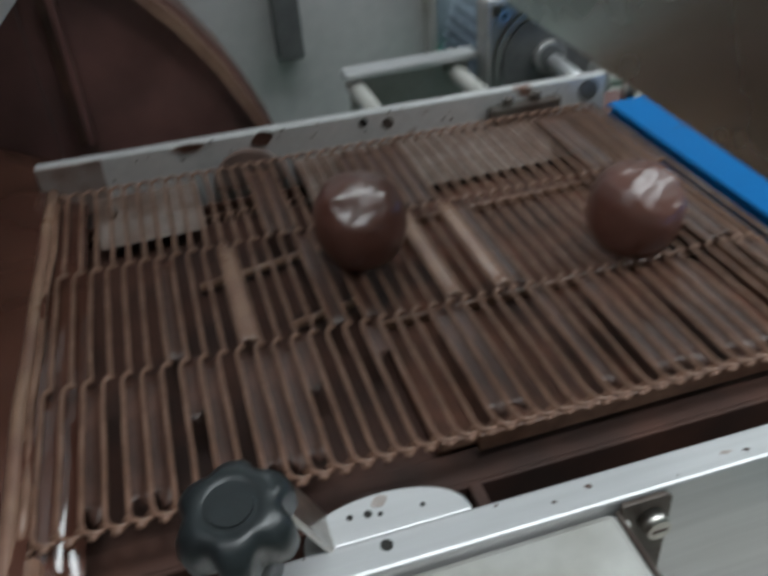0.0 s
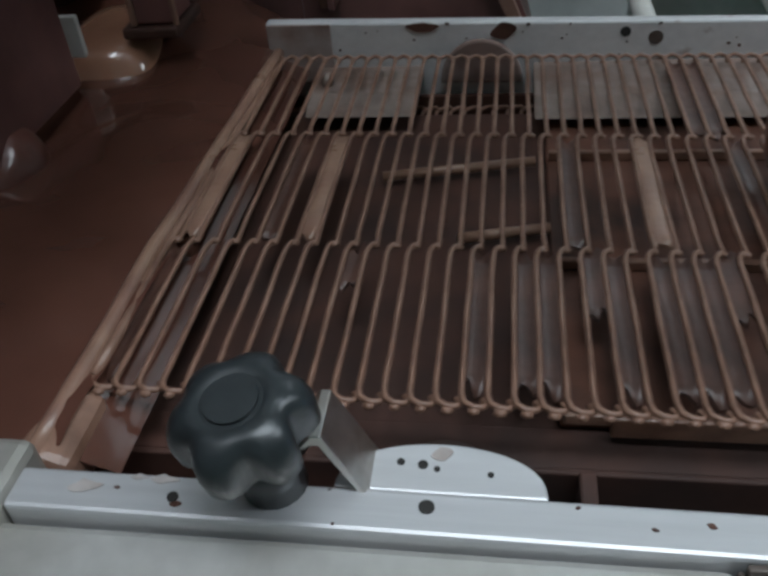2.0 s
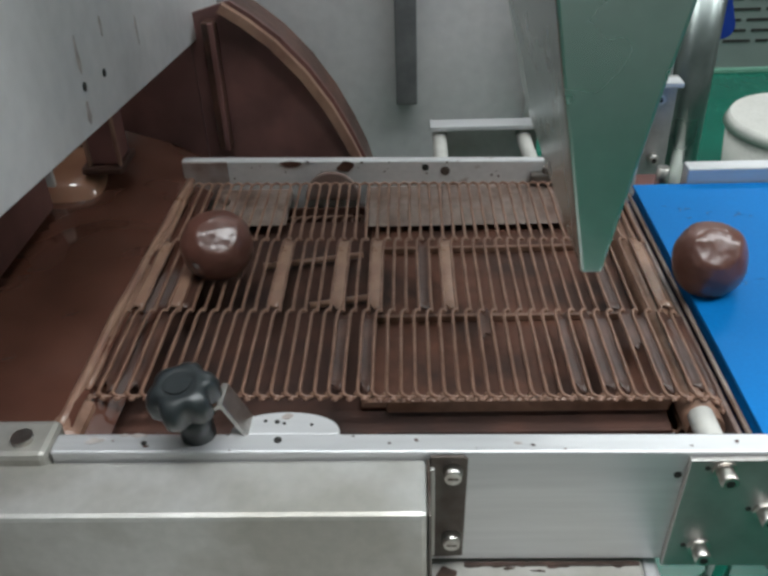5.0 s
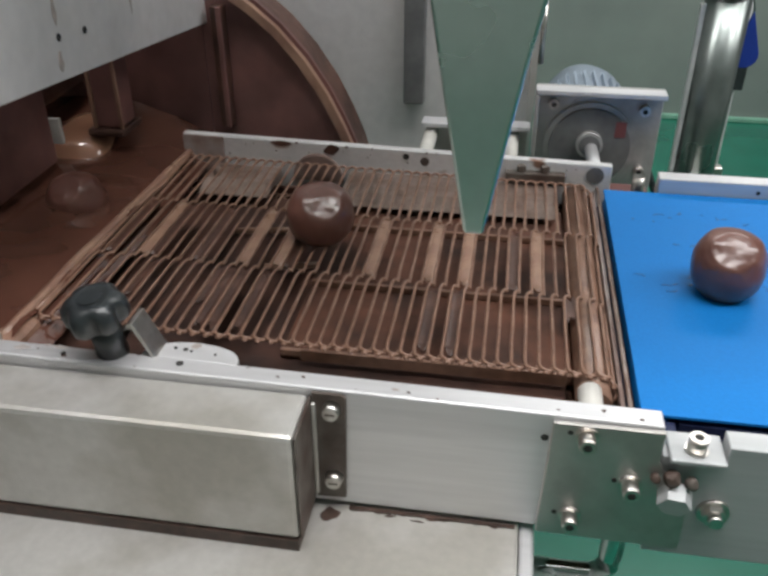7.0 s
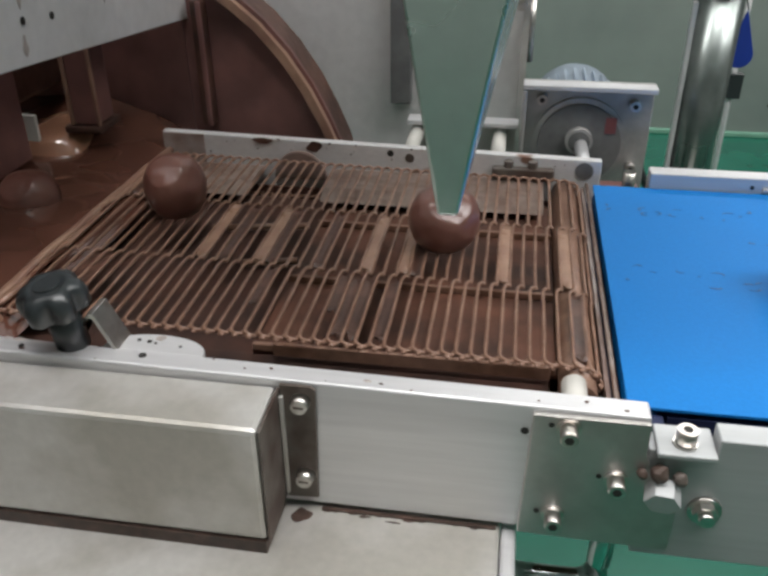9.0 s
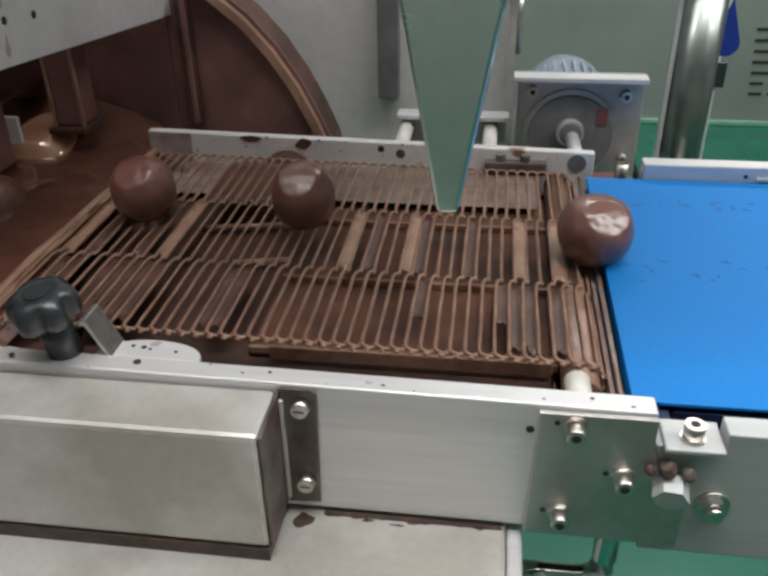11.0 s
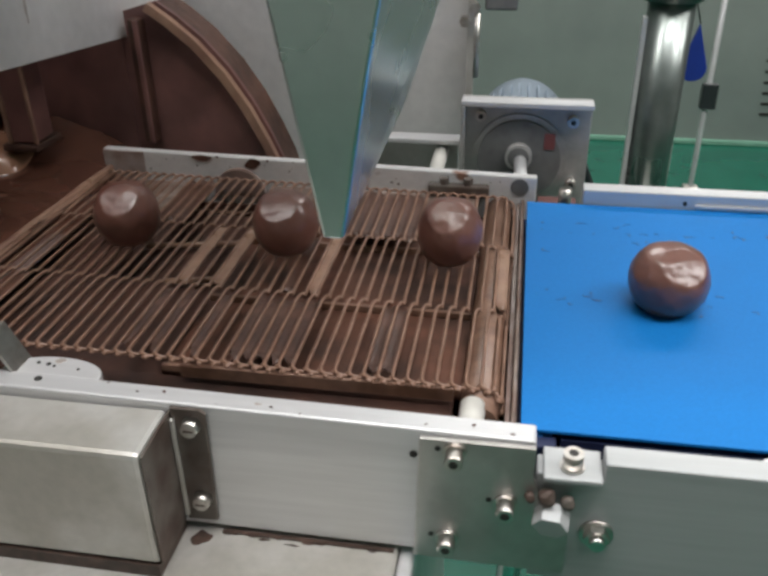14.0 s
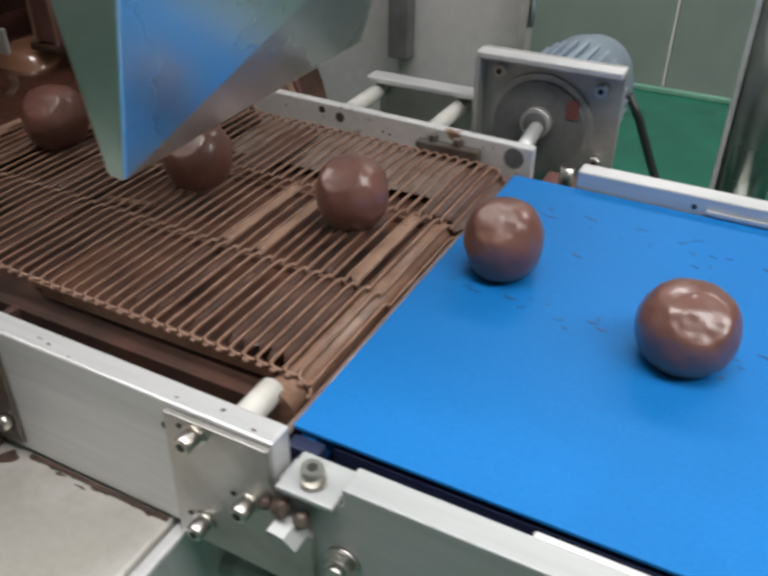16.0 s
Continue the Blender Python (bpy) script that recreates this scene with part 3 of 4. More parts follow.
part("wing_rim", bm, "film", housing, "pale chocolate coated rim")
bm = B()
shell = [[bm.verts.new((x + 0.0098, y, z + 0.0088)) for y in (0.3395, 0.370)] + [bm.verts.new((x + 0.0070, y, z + 0.0060)) for y in (0.370, 0.3395)] for x, z in arc + [(-0.209, 0.850)]]
for a, b in zip(shell, shell[1:]):
    for k in range(4):
        bm.faces.new((a[k], a[(k + 1) % 4], b[(k + 1) % 4], b[k]))
bm.faces.new(shell[0]), bm.faces.new(list(reversed(shell[-1])))
bmesh.ops.recalc_face_normals(bm, faces=bm.faces[:])
part("drum_side", bm, "thin", housing, "dark brown curved side of the drum")
part("upright", box(B(), -0.322, -0.3125, 0.322, 0.334, 0.9045, 1.003, 0.001), "thin", housing)
part("upright_edge", box(B(), -0.3165, -0.3125, 0.3190, 0.3218, 0.9045, 1.003, 0.0006), "dark", housing, "paler worn edge")
part("baffle", box(B(), -0.4235, -0.4195, -0.10, 0.226, 0.906, 1.10, 0.001), "dark", housing, "dark baffle plate coated with chocolate")
post = part("hanging_post", box(B(), -0.4005, -0.3795, 0.258, 0.284, 0.9225, 1.06, 0.0015), "dark", housing)
for x in (-0.4012, -0.3795):
    part("edge", box(B(), x, x + 0.0030, 0.2550, 0.2579, 0.9225, 1.06, 0.0008), "film", post, "pale coated edge")
part("foot", box(B(), -0.4065, -0.3770, 0.254, 0.290, 0.9165, 0.922, 0.0015), "tray", post)
part("cross_beam", box(B(), -0.470, -0.440, 0.200, 0.3345, 0.936, 1.10, 0.004), "thin", housing, "brown chocolate coated beam")
# added plate: a bright patch of light is put into its white colour
part("bright_patch", box(B(), -0.4365, -0.4245, 0.2470, 0.2500, 0.8985, 0.9320, 0.001), "white", housing, "white plate added for a bright patch of light beside the baffle")

back = empty("back_panel", "large dull stainless steel panel behind the belt", "steel panel")
part("sheet", box(B(), -0.90, -0.062, 0.455, 0.459, 0.55, 1.45, 0.001), "housing", back)
part("fold", box(B(), -0.066, -0.060, 0.440, 0.4545, 0.55, 1.45), "satin", back)
part("edge_bar", box(B(), -0.183, -0.164, 0.44, 0.4545, 0.892, 1.45, 0.001), "grey", back, "dark upright bar on the panel")
part("hinge", box(B(), -0.052, -0.024, 0.445, 0.47, 0.992, 1.06, 0.002), "grey", back, "grey hinge block")
for x, z in ((-0.068, 0.985), (-0.060, 0.996), (-0.062, 1.016)):
    part("hinge_bolt", rod(B(), (x, 0.4395, z), (x, 0.430, z), 0.0048, 6, smooth=False), "bolt", back)
part("hinge_pin", rod(B(), (-0.058, 0.443, 0.935), (-0.058, 0.443, 0.99), 0.003, 12), "bolt", back)

# deck of the machine in front of and below the rail
deck = empty("machine_deck", "pale grey steel deck of the machine with chocolate stains", "machine deck")
part("top", box(B(), -0.90, -0.060, -0.20, 0.01, 0.819, 0.8255, 0.002), "satin", deck)
part("front", box(B(), -0.90, -0.060, -0.20, -0.194, 0.10, 0.8185), "satin", deck)
part("side", box(B(), -0.066, -0.060, -0.1935, 0.30, 0.10, 0.8185), "housing", deck)
part("corner_fold", box(B(), -0.0595, -0.052, -0.19, 0.0, 0.775, 0.8235, 0.002), "alu", deck)
rs = random.Random(3)
part("grime_line", box(B(), -0.148, -0.062, -0.0108, -0.0086, 0.8256, 0.8264), "stain", deck, "dark red brown line of dried chocolate along the rail")
# mostly the shadow at the cover's corner, painted as a dark patch
part("stain", prism(B(), [(-0.157 + 0.005 * math.cos(a) * (1 + 0.2 * math.sin(2 * a)), -0.0155 + 0.0045 * math.sin(a) * (1 + 0.25 * math.cos(3 * a))) for a in [k * math.pi / 10 for k in range(20)]], "z", 0.8255, 0.8257), "stain", deck, "chocolate spot with the cover's shadow painted in")
for i in range(14):
    x, y = rs.uniform(-0.15, -0.07), -0.0096 - abs(rs.gauss(0, 0.0012))
    w, h = rs.uniform(0.0015, 0.0045), rs.uniform(0.0004, 0.0010)
    part("stain", prism(B(), [(x + w * math.cos(a) * (1 + 0.3 * math.sin(2 * a + i)), y + h * math.sin(a) * (1 + 0.4 * math.cos(3 * a + i))) for a in [k * math.pi / 7 for k in range(14)]], "z", 0.8255, 0.8258), "stain", deck, "chocolate stain")

# ---------- cover box on the near rail ----------
cover = empty("motor_cover", "folded stainless steel cover box on the near rail", "cover box", at=(0, -0.0042, 0.0030))
bm = prism(B(), [(-0.0048, 0.8965), (-0.037, 0.8955), (-0.037, 0.830), (-0.0048, 0.830)], "x", -0.62, -0.1665, 0.0026)
part("body", bm, "satin", cover)
# cap and flange: brown soil plus a dark reflection, both in the colour
part("end_cap", prism(B(), [(-0.0050, 0.8960), (-0.0364, 0.8950), (-0.0364, 0.8305), (-0.0050, 0.8305)], "x", -0.1664, -0.1650, 0.0005), "soiled", cover, "soiled end of the cover, with a dark reflection painted in")
part("lip", box(B(), -0.1648, -0.1628, -0.0090, -0.0068, 0.834, 0.893, 0.0005), "satin", cover)
# chocolate dirt and the slot's shade, both put into one dark sheet
part("grime_shade", box(B(), -0.62, -0.1670, -0.0375, -0.0053, 0.8226, 0.8298), "stain", cover, "dark brown chocolate dirt and painted shade below the cover")
part("flange", prism(B(), [(-0.1648, 0.8985), (-0.1500, 0.8985), (-0.1478, 0.8965), (-0.1492, 0.8307), (-0.1648, 0.8297)], "y", -0.0066, -0.0047, 0.0005), "soiled", cover)
for z in (0.8900, 0.8450):
    sc = part("screw", rod(B(), (-0.1548, -0.0067, z), (-0.1548, -0.0118, z), 0.0046, 20, r2=0.0038), "bolt", cover)
    part("slot", box(B(), -0.1572, -0.1524, -0.0121, -0.0113, z - 0.0005, z + 0.0005), "soiled", sc)

# ---------- connecting plate and blue conveyor frame ----------
plate = empty("joint_plate", "bright stainless plate with three socket screws joining the rails", "plate", at=(0, -0.0040, 0.0028))
part("sheet", prism(B(), [(-0.0500, 0.8962), (0.0, 0.8962), (0.0, 0.880), (0.003, 0.872), (0.0175, 0.858), (0.0175, 0.8235), (-0.0522, 0.8245)], "y", -0.0078, -0.0048, 0.0005), "plate", plate)
for x, z in ((-0.0345, 0.8905), (-0.0112, 0.8640), (-0.0366, 0.8388)):
    socket_screw(plate, x, -0.0080, z, 0.0040, 0.0085)
    part("hole", rod(B(), (x - 0.0075, -0.0080, z + 0.0012), (x - 0.0075, -0.0083, z + 0.0012), 0.0013, 12), "hole", plate)
part("hole", rod(B(), (-0.0530, -0.0042, 0.8842), (-0.0530, -0.0049, 0.8842), 0.0019, 12), "hole", plate)
bm = rod(B(), (0.0095, -0.0080, 0.8625), (0.0085, -0.0165, 0.8600), 0.0078, 6, smooth=False)
part("hex_bolt", bm, "bar_stock", plate, "large hexagon bolt head")
for x, z, rad in ((-0.0010, 0.8715, 0.0026), (0.0065, 0.8725, 0.0042), (0.0155, 0.8705, 0.0034)):
    bm = B()
    bmesh.ops.create_icosphere(bm, subdivisions=2, radius=rad)
    for v in bm.verts:
        v.co = Vector((x, -0.0105, z)) + v.co * (1 + 0.25 * noise.noise(v.co * 400))
    part("chocolate_lump", bm, "soiled", plate, "lump of dried chocolate behind the bolt")

conveyor = empty("blue_conveyor", "blue belt conveyor with an aluminium frame", "conveyor")
part("belt", box(B(), -0.0064, 2.2, 0.0148, 0.2775, 0.8866, 0.8885, 0.0004), "blue", conveyor, "bright blue smooth belt")
part("belt_nose", rod(B(), (0.0016, 0.0148, 0.8770), (0.0016, 0.2775, 0.8770), 0.0074, 32), "blue", conveyor)
part("nose_bearing", box(B(), -0.0050, 0.0098, 0.0068, 0.0144, 0.8640, 0.8852, 0.001), "dark_fill", conveyor, "dark plastic bearing beside the belt's nose")
# added fillers at nose and side, coloured dark like the shade in these gaps
part("gap_fill", box(B(), -0.0090, 0.012, 0.0125, 0.2885, 0.835, 0.8690), "dark_fill", conveyor)
part("dark_fill", box(B(), 0.010, 2.2, 0.0046, 0.0147, 0.8600, 0.8700), "dark_fill", conveyor)
part("slider_bed", box(B(), 0.0122, 2.2, 0.0150, 0.2780, 0.8600, 0.8835), "dark_fill", conveyor)
part("near_rail", prism(B(), [(0.0015, 0.8195), (2.2, 0.8195), (2.2, 0.8918), (0.0300, 0.8918), (0.0300, 0.8834), (0.0015, 0.8834)], "y", -0.0085, 0.0044, 0.0008), "bar_stock", conveyor)
part("near_spacer", box(B(), 0.098, 2.2, 0.0046, 0.0100, 0.8705, 0.8885, 0.0008), "alu", conveyor)
part("far_rail", box(B(), 0.0335, 2.2, 0.2788, 0.2927, 0.8195, 0.8996, 0.0012), "alu", conveyor)
part("far_strip", box(B(), 0.112, 2.2, 0.2765, 0.2783, 0.8895, 0.8925, 0.0006), "alu", conveyor)
part("rail_hole", rod(B(), (0.105, 0.2792, 0.8925), (0.105, 0.2785, 0.8925), 0.0016, 12), "hole", conveyor)
tab = part("angle_tab", box(B(), 0.0040, 0.0290, -0.0143, 0.0065, 0.8836, 0.8864, 0.0008), "bar_stock", conveyor)
part("washer", rod(B(), (0.0162, -0.0062, 0.8866), (0.0162, -0.0062, 0.8876), 0.0054, 24), "bolt", tab)
part("bolt_head", rod(B(), (0.0162, -0.0062, 0.8879), (0.0162, -0.0062, 0.8945), 0.0045, 20), "bolt", tab)
part("socket", rod(B(), (0.0162, -0.0062, 0.8937), (0.0162, -0.0062, 0.8947), 0.0023, 6, smooth=False), "hole", tab)
nut = part("nut", rod(B(), (0.0300, -0.0105, 0.8518), (0.0300, -0.0138, 0.8518), 0.0058, 6, smooth=False), "bolt", conveyor)
part("washer", rod(B(), (0.0300, -0.0087, 0.8518), (0.0300, -0.0103, 0.8518), 0.0076, 24), "bolt", nut)
part("stud", rod(B(), (0.0300, -0.0139, 0.8518), (0.0300, -0.0172, 0.8518), 0.0034, 16), "bolt", nut)
for x in (0.35, 1.9):
    for y in (0.03, 0.27):
        part("leg", box(B(), x - 0.02, x + 0.02, y - 0.02, y + 0.02, 0, 0.8190, 0.003), "steel", conveyor)
# bolt standing behind the far rail's end
thing("stand_bolt", rod(B(), (0.022, 0.300, 0.872), (0.022, 0.300, 0.8915), 0.0048, 20), "bolt", "short upright steel bolt beside the far rail", "bolt")
thing("cross_plate", box(B(), 0.002, 0.0325, 0.2910, 0.330, 0.866, 0.8715, 0.001), "dark", "stained steel plate below the upright bolt", "plate")

# ---------- gear motor ----------
motor = empty("gear_motor", "grey gear motor on a stainless bracket, with fins and shaft", "gear motor")
bm = box(B(), -0.062, 0.040, 0.352, 0.356, 0.840, 0.944, 0.001)
part("bracket_plate", bm, "dull", motor, "stainless mounting plate")
part("bracket_lip", box(B(), -0.062, 0.040, 0.338, 0.3518, 0.9395, 0.944, 0.001), "alu", motor)
part("bracket_side", box(B(), -0.062, -0.0585, 0.338, 0.3518, 0.845, 0.9392, 0.001), "dull", motor)
part("gearbox_ring", rod(B(), (-0.0145, 0.3518, 0.8945), (-0.0145, 0.3485, 0.8945), 0.0375, 48), "dull", motor)
part("gearbox_face", rod(B(), (-0.0145, 0.3483, 0.8945), (-0.0145, 0.3455, 0.8945), 0.0330, 48), "grey", motor, "dark grey gearbox face")
part("hub", rod(B(), (-0.0150, 0.3453, 0.899), (-0.0150, 0.339, 0.899), 0.0108, 28), "dull", motor)
part("bore", rod(B(), (-0.0150, 0.3392, 0.899), (-0.0150, 0.3387, 0.899), 0.0085, 24), "grey", motor)
part("shaft", rod(B(), (-0.0135, 0.3386, 0.8965), (-0.0115, 0.2998, 0.893), 0.0052, 20), "alu", motor)
part("sticker", box(B(), 0.0045, 0.0130, 0.3449, 0.3454, 0.905, 0.918), "red", motor, "faded red sticker")
for x, z in ((-0.0465, 0.9300), (0.0258, 0.9275), (0.0285, 0.8755)):
    sc = part("screw", rod(B(), (x, 0.3518, z), (x, 0.345, z), 0.0042, 20), "bolt", motor)
    part("socket", rod(B(), (x, 0.3455, z), (x, 0.3447, z), 0.0022, 6, smooth=False), "hole", sc)
part("body", rod(B(), (-0.014, 0.3565, 0.8895), (-0.014, 0.470, 0.8895), 0.0385, 48), "motor", motor, "blue grey motor body")
for i in range(20):
    a = math.radians(-20 + i * 11.5)
    c, s = math.cos(a), math.sin(a)
    bm = box(B(), -0.0011, 0.0011, 0.366, 0.440, 0.0380, 0.0425)
    bm.transform(Matrix.Translation((-0.014, 0, 0.8895)) @ Matrix.Rotation(math.radians(90) - a, 4, "Y"))
    part("fin", bm, "motor", motor)
part("end_cap", rod(B(), (-0.014, 0.4705, 0.8895), (-0.014, 0.500, 0.8895), 0.0350, 48, r2=0.031), "motor", motor, "blue grey motor end cap")
part("cable", tube(B(), [(0.028, 0.44, 0.895), (0.038, 0.445, 0.875), (0.052, 0.45, 0.84), (0.075, 0.455, 0.79), (0.095, 0.46, 0.70)], 0.0035, 10), "black", motor, "black power cable")

stay = empty("stay_bar", "flat steel stay bar on two pale spacers behind the rail", "bar")
part("bar", box(B(), -0.155, -0.0635, 0.350, 0.366, 0.9030, 0.9075, 0.001), "alu", stay)
part("web", box(B(), -0.150, -0.0655, 0.3635, 0.3655, 0.870, 0.9027), "satin", stay)
for x in (-0.147, -0.078):
    part("spacer", rod(B(), (x, 0.2998, 0.8950), (x, 0.3634, 0.8950), 0.0058, 20), "white", stay)

# ---------- clamp with star knob ----------
knob = empty("clamp_knob", "black plastic star knob on a bent steel clamp", "knob")
bm = B()
# (height, radius, depth of the six finger grooves)
profile = [(0.0, 0.0085, 0.0), (0.002, 0.0095, 0.0004), (0.0030, 0.0148, 0.0034), (0.0042, 0.0160, 0.0048), (0.0100, 0.0163, 0.0044), (0.0132, 0.0155, 0.0032), (0.0156, 0.0137, 0.0016), (0.0172, 0.0108, 0.0005), (0.0177, 0.0078, 0.0), (0.0172, 0.0070, 0.0)]
rings = []
for h, rad, lobe in profile:
    rings.append([bm.verts.new(((rad - lobe * (0.5 - 0.5 * math.cos(6 * a)) ** 2) * math.cos(a), (rad - lobe * (0.5 - 0.5 * math.cos(6 * a)) ** 2) * math.sin(a), h)) for a in [i * math.pi / 36 for i in range(72)]])
for a, b in zip(rings, rings[1:]):
    for i in range(72):
        bm.faces.new((a[i], a[(i + 1) % 72], b[(i + 1) % 72], b[i])).smooth = True
bm.faces.new(list(reversed(rings[0])))
bm.faces.new(rings[-1])
m = Matrix.Translation((-0.2710, -0.0018, 0.9240)) @ Matrix.Rotation(radians(10), 4, "X") @ Matrix.Rotation(radians(-5), 4, "Y") @ Matrix.Rotation(radians(20), 4, "Z")
bm.transform(m)
part("grip", bm, "black", knob)
bm = rod(B(), (0, 0, 0.0173), (0, 0, 0.0180), 0.0060, 24)
bm.transform(m)
part("cap", bm, "black", knob)
bm = prism(B(), [(-0.2785, 0.9012), (-0.2715, 0.9012), (-0.2712, 0.9026), (-0.2738, 0.9030), (-0.2600, 0.9225), (-0.2575, 0.9225), (-0.2475, 0.9012), (-0.2495, 0.9012), (-0.2583, 0.9195), (-0.2598, 0.9195), (-0.2745, 0.9026), (-0.2785, 0.9026)], "y", 0.0020, 0.0170, 0.0003)
part("strap", bm, "bolt", knob, "bent bright steel strap")
part("foot_screw", rod(B(), (-0.2755, 0.0115, 0.9027), (-0.2755, 0.0115, 0.9050), 0.0028, 16), "bolt", knob)
part("spindle", rod(B(), (-0.2710, 0.0035, 0.9032), (-0.2710, -0.0012, 0.9250), 0.0080, 20), "black", knob)

end = empty("rail_end_block", "worn grey steel end block smeared with chocolate", "block")
part("block", box(B(), -0.405, -0.3375, -0.012, 0.012, 0.868, 0.9060, 0.003), "satin", end)
part("pin", rod(B(), (-0.351, -0.002, 0.9061), (-0.351, -0.002, 0.9085), 0.005, 20), "bolt", end)
part("guide", prism(B(), [(-0.3500, 0.8960), (-0.3420, 0.8965), (-0.3335, 0.8925), (-0.3335, 0.878), (-0.350, 0.878)], "y", 0.0125, 0.0405, 0.0030), "wire", end, "side guide coated with pale chocolate")

# ---------- air knife over the belt ----------
knife = empty("air_knife", "polished stainless air nozzle hanging over the belt", "air nozzle")
bm = B()
# (y, z, x left, x right) of the two ends
near_end = [(0.0285, 0.972, -0.0985, -0.0895), (0.0285, 1.05, -0.1125, -0.0760), (0.0285, 1.32, -0.160, -0.022)]
far_end = [(0.225, 0.976, -0.0985, -0.0895), (0.225, 1.05, -0.1150, -0.0650), (0.225, 1.32, -0.165, -0.002)]
ring = []
for rows_k in (near_end, far_end):
    ring.append([(bm.verts.new((xl, y, z)), bm.verts.new((xr, y, z))) for y, z, xl, xr in rows_k])
n_, f_ = ring
for i in range(2):
    bm.faces.new((n_[i][0], n_[i][1], n_[i + 1][1], n_[i + 1][0]))
    bm.faces.new((f_[i][1], f_[i][0], f_[i + 1][0], f_[i + 1][1]))
    bm.faces.new((n_[i][1], f_[i][1], f_[i + 1][1], n_[i + 1][1]))
    bm.faces.new((f_[i][0], n_[i][0], n_[i + 1][0], f_[i + 1][0]))
bm.faces.new((n_[0][1], n_[0][0], f_[0][0], f_[0][1]))
bm.faces.new((n_[2][0], n_[2][1], f_[2][1], f_[2][0]))
bmesh.ops.recalc_face_normals(bm, faces=bm.faces[:])
bmesh.ops.bevel(bm, geom=bm.edges[:], offset=0.0015, segments=2, affect="EDGES", profile=0.5)
part("nozzle", bm, "knife", knife)
part("duct", rod(B(), (-0.075, 0.12, 1.3205), (-0.075, 0.12, 2.6), 0.06, 32), "knife", knife)
part("hanger", rod(B(), (-0.075, 0.12, 2.6005), (-0.075, 0.12, 2.9), 0.015, 16), "steel", knife)

# ---------- things behind the conveyor ----------
post = empty("steel_post", "round polished steel post on a beam beside the conveyor", "post", at=(0.121, 0.56, 0.70))
part("tube", rod(B(), (0, 0, 0.006), (0, 0, 0.284), 0.0225, 28), "tube", post)
part("edge_strip", box(B(), -0.0265, -0.0215, -0.012, -0.004, 0.006, 0.270, 0.001), "alu", post, "bright flat strip along the post")
part("sleeve", rod(B(), (0, 0, 0.2845), (0, 0, 1.1), 0.0290, 28), "tube", post)
part("foot", rod(B(), (0, 0, 0), (0, 0, 0.0055), 0.03, 32), "tube", post)
beam = thing("carrier_beam", box(B(), 0.09, 0.16, 0.2929, 0.62, 0.66, 0.6995, 0.003), "steel", "steel beam carrying the post, fixed to the conveyor frame", "beam")
part("drop_plate", box(B(), 0.09, 0.16, 0.2929, 0.3000, 0.70, 0.86), "steel", beam)
pipe_stand = empty("standing_pipe", "thin bright steel pipe with a valve standing on the floor", "pipe", at=(0.315, 1.22, 0))
part("foot", rod(B(), (0, 0, 0), (0, 0, 0.008), 0.05, 28), "steel", pipe_stand)
part("pipe", rod(B(), (0, 0, 0.0082), (0, 0, 1.25), 0.0048, 16), "alu", pipe_stand)
part("clamp", box(B(), -0.011, 0.016, -0.010, 0.010, 0.685, 0.730, 0.002), "black", pipe_stand, "dark plastic clamp")
tap = part("valve", box(B(), -0.014, 0.014, -0.012, 0.012, 0.500, 0.535, 0.003), "bolt", pipe_stand, "bright steel valve")
part("lever", rod(B(), (-0.0142, -0.004, 0.520), (-0.040, -0.006, 0.512), 0.005, 12), "bolt", tap)
bm = prism(B(), [(0.0, 0.058)] + [(0.0135 * math.sin(a), 0.013 - 0.0130 * math.cos(a)) for a in [math.radians(100 - i * 20) for i in range(11)]], "y", -0.002, 0.002, 0.0005)
tg = thing("hanging_tag", bm, "tag", "blue drop-shaped plastic tag hanging from a post", "tag")
tg.matrix_world = pose(0.157, 0.594, 0.8975)
part("string", rod(B(), (0, 0, 0.0582), (-0.012, -0.006, 0.0930), 0.0008, 8), "black", tg)

thing("drain_pipe", tube(B(), [(-0.0602, 0.02, 0.7630), (-0.030, 0.02, 0.7630), (-0.0185, 0.02, 0.7632), (-0.0130, 0.02, 0.7645), (-0.0085, 0.02, 0.7680), (-0.0062, 0.02, 0.7730), (-0.0056, 0.02, 0.7800), (-0.0056, 0.02, 0.8352)], 0.0064, 24), "chrome", "bent polished steel drain pipe below the rail", "pipe")
bucket = empty("floor_machine", "pale plastic drum standing on the green floor", "drum", at=(0.90, 1.84, 0))
part("body", rod(B(), (0, 0, 0), (0, 0, 0.265), 0.17, 36, r2=0.19), "white", bucket)
part("rim", rod(B(), (0, 0, 0.2655), (0, 0, 0.295), 0.20, 36, r2=0.185), "white", bucket)


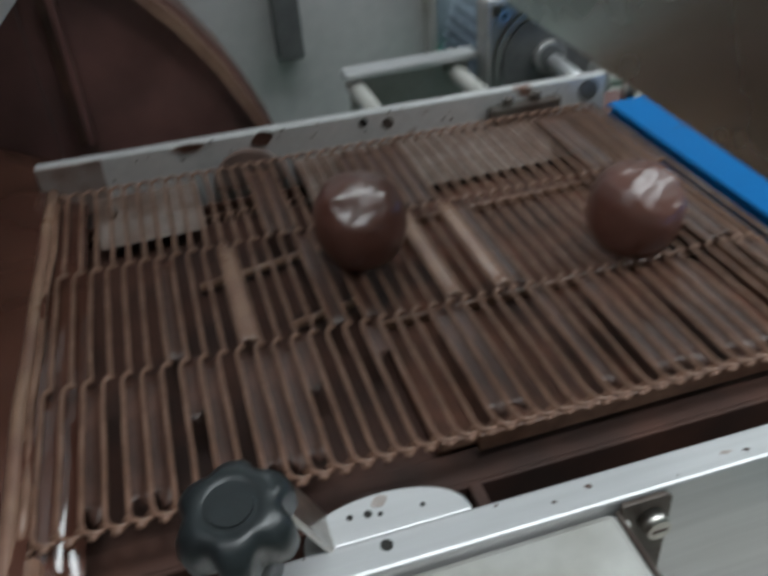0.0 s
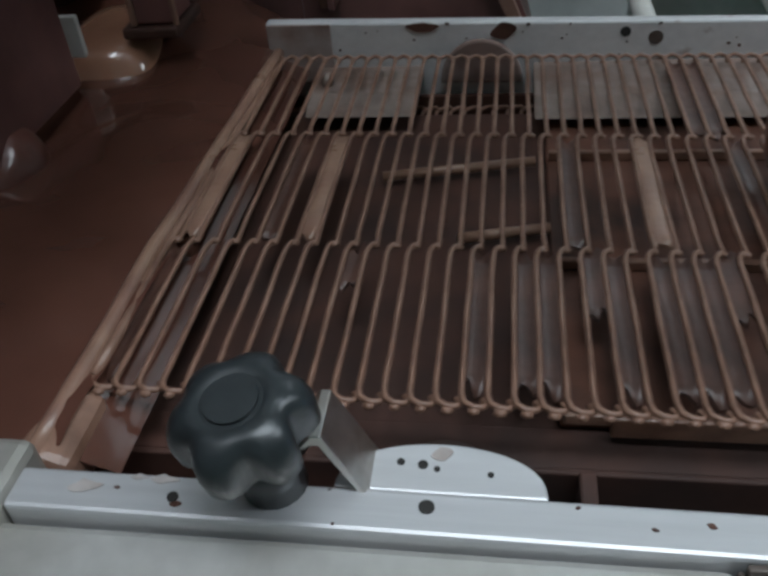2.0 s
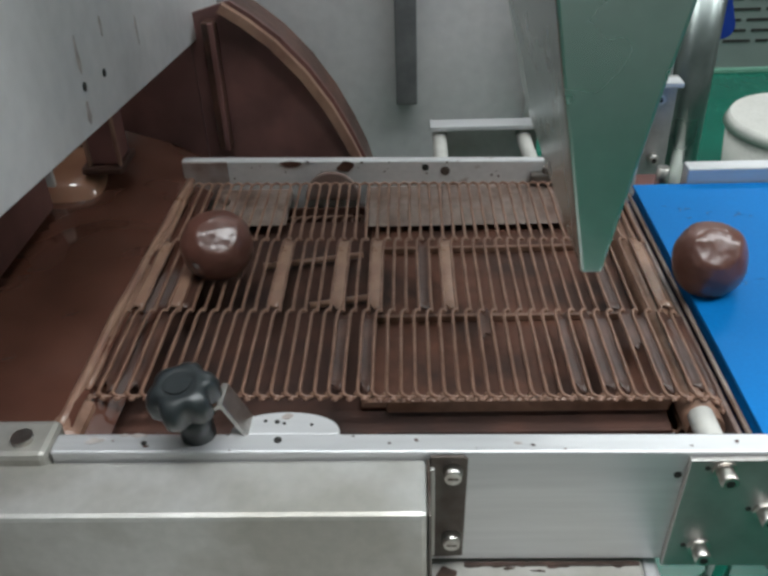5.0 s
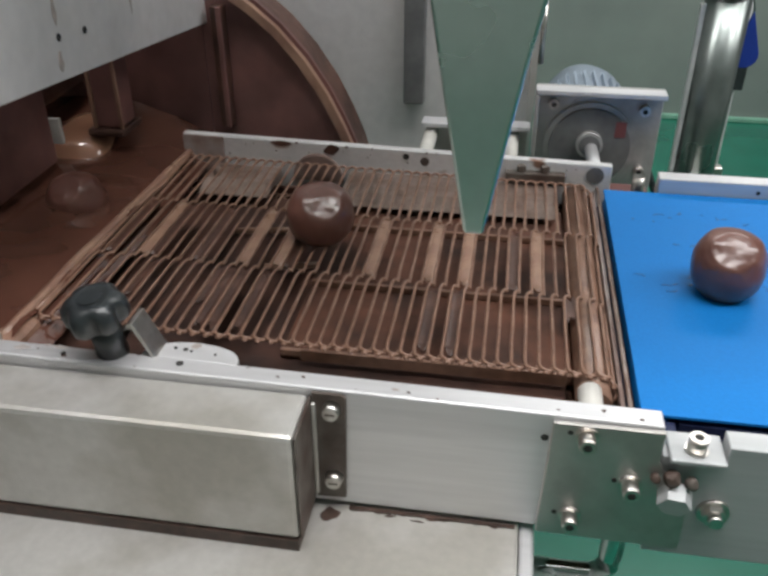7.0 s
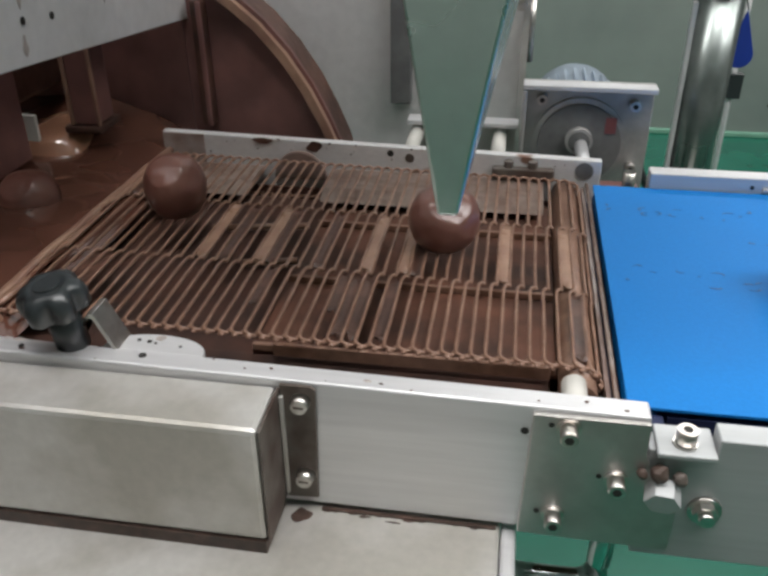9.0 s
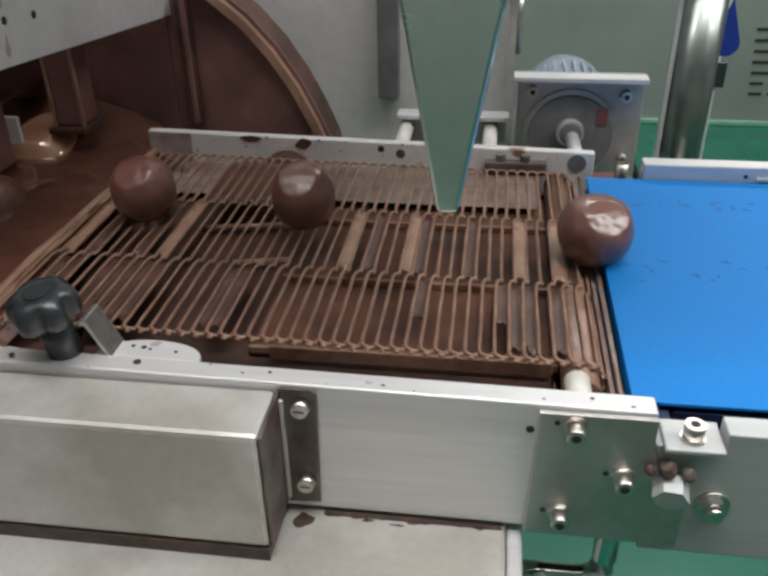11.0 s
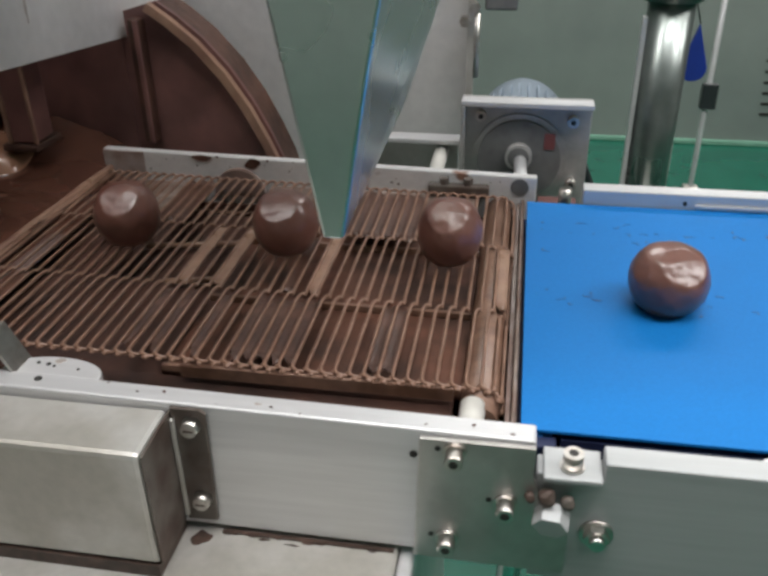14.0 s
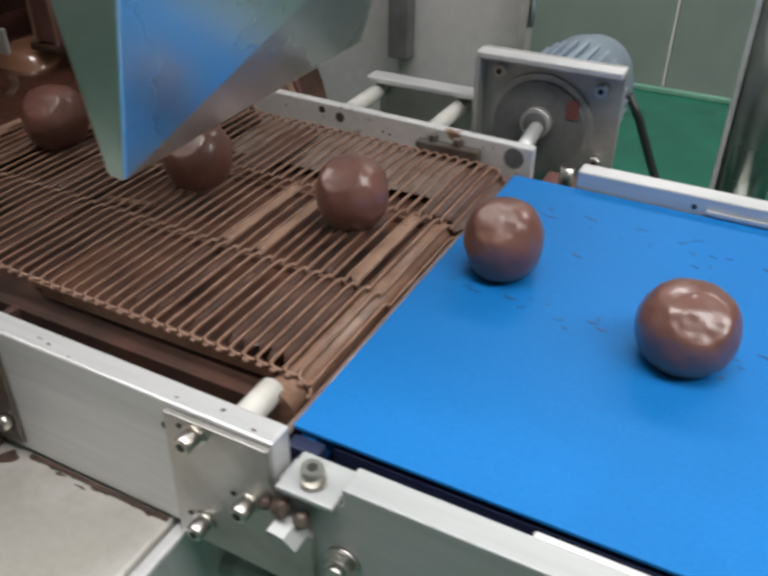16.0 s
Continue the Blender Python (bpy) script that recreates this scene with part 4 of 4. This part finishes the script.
# ---------- chocolate balls ----------
def ball_mesh(seed, turn, width, tall):
    bm = B()
    bmesh.ops.create_icosphere(bm, subdivisions=5, radius=1)
    rnd = random.Random(seed)
    # a flat, wavy-edged dent where the air has pushed the soft coating
    side = math.radians(-90 - turn + rnd.uniform(-14, 22))
    tilt = math.radians(rnd.uniform(33, 42))
    face = Vector((math.sin(tilt) * math.cos(side), math.sin(tilt) * math.sin(side), math.cos(tilt)))
    for v in bm.verts:
        d = v.co.normalized()
        n = noise.noise(d * 2.1 + Vector((seed * 3.7, 0, 0)))
        m = noise.noise(d * 6.0 + Vector((0, seed * 2.9, 0)))
        p = d * (1 + 0.03 * n + 0.010 * m)
        over = p.dot(face) - (0.835 + 0.035 * n + 0.016 * m)
        if over > 0:
            p -= face * over * 0.93
        elif over > -0.07:
            p += face * 0.006 * (1 + 4 * m) * (1 + over / 0.07)
        x, y, z = p
        if z > 0.72:
            z -= 0.35 * (z - 0.72)
        if z < -0.80:
            z = -0.80 + (z + 0.80) * 0.1
        wide = width * (1 + 0.05 * max(0.0, -z - 0.2))
        v.co = (x * wide, y * wide, z * tall)
    for f in bm.faces:
        f.smooth = True
    return mesh_of("chocolate_ball", bm, "ball")


BALLS = []
# start of each ball along the belt at 0 s, and its line across the belt
for k, (s0, y, turn, roll, over, width, tall) in enumerate((
        (-0.079, 0.128, 10, 0.010, 0.004, 0.0210, 0.0230), (-0.196, 0.164, 80, 0.021, 0.004, 0.0212, 0.0236),
        (-0.5245, 0.161, 140, 0.019, 0.004, 0.0222, 0.0222), (-0.7055, 0.176, 200, 0.011, 0.012, 0.0206, 0.0236),
        (-0.811, 0.172, 260, 0.012, 0.008, 0.0210, 0.0230), (-0.917, 0.168, 300, 0.012, 0.008, 0.0210, 0.0230), (-1.035, 0.168, 340, 0.012, 0.008, 0.0212, 0.0230))):
    ob = tagged(new("chocolate_ball", ball_mesh(k, turn, width, tall)), "round glossy sweet freshly coated with milk chocolate", "chocolate ball", "chocolate balls on the belt")
    BALLS.append((ob, s0, y, turn, roll, over, tall))

# thin smears of chocolate carried by the blue belt
SMEARS = []
rk = random.Random(41)
for line, n in ((0.232, 66), (0.142, 72), (0.2, 6)):
    for k in range(n):
        x, y = -0.30 + 0.55 * (k // 3 + rk.uniform(0, 0.9)) * 3 / n, line + rk.gauss(0, 0.006)
        r, turn, sweep, w = rk.uniform(0.0007, 0.0032), rk.uniform(0, 6), rk.uniform(0.8, 3.0), rk.uniform(0.0002, 0.0006)
        ring = [(r * math.cos(turn + sweep * q / 8) * 1.6, r * math.sin(turn + sweep * q / 8), w * math.sin(math.pi * (q + 0.6) / 9.2) * rk.uniform(0.6, 1.4)) for q in range(9)]
        outline = [((1 + h / r) * px, (1 + h / r) * py) for px, py, h in ring] + [((1 - h / r) * px, (1 - h / r) * py) for px, py, h in reversed(ring)]
        bm = prism(B(), outline, "z", 0, 0.0002)
        SMEARS.append((thing("chocolate_smear", bm, "smear", "thin dark chocolate smear on the blue belt", "smear", "smears on the blue belt"), x, y))


# ---------- movement ----------
def motions():
    slow = 0.0260
    for i, w in enumerate(WIRES):
        rows, s0 = [], i * STEP
        for k in range(161):
            t = k / 10
            s = (s0 + SPEED * t) % LOOP
            bend = min(abs(s - c) for c in (0, RUN + math.pi * RN / 2, LOOP, LOOP - math.pi * RN / 2)) < math.pi * RN / 2 + 0.012 or 0.105 < s < 0.145
            if bend or k % (10 if s > RUN else 40) == 0:
                rows.append((t, belt_pose(s)))
        walk(w, rows)
    for ob, s0, y, turn, roll, over, tall in BALLS:
        t1 = (over - s0) / SPEED
        rows = []
        for k in range(33):
            t = k / 2
            if t <= t1:
                x, yy = s0 + SPEED * t, y
            else:
                # the second sweet rests for a moment at the gap between the belts
                x = over + slow * max(0.0, t - t1 - (0.8 if s0 == -0.196 else 0.0))
                yy = y - 0.0022 * (t - t1)
            # it rolls a little off its line as it changes belts
            yy -= roll * min(1.0, max(0.0, (t - t1 + 0.7) / 0.8))
            sunk = min(1.0, max(0.0, (-0.318 - x) / 0.050))
            z = 0.8885 + 0.815 * tall + (lift(x) if -0.34 < x < 0 else 0.0 if x > 0 else 0.006) - 0.016 * sunk * sunk * (3 - 2 * sunk)
            rows.append((t, pose(x, yy, z, 0, 0, turn)))
        walk(ob, rows)
    for ob, x, y in SMEARS:
        rows = []
        for k in range(33):
            xx = x - 0.22 + slow * k / 2
            # below the belt until it has come round the nose
            rows.append((k / 2, pose(xx, y, 0.8886) if xx > 0.004 else pose(0.004 - xx, y, 0.8705)))
        walk(ob, rows)


motions()
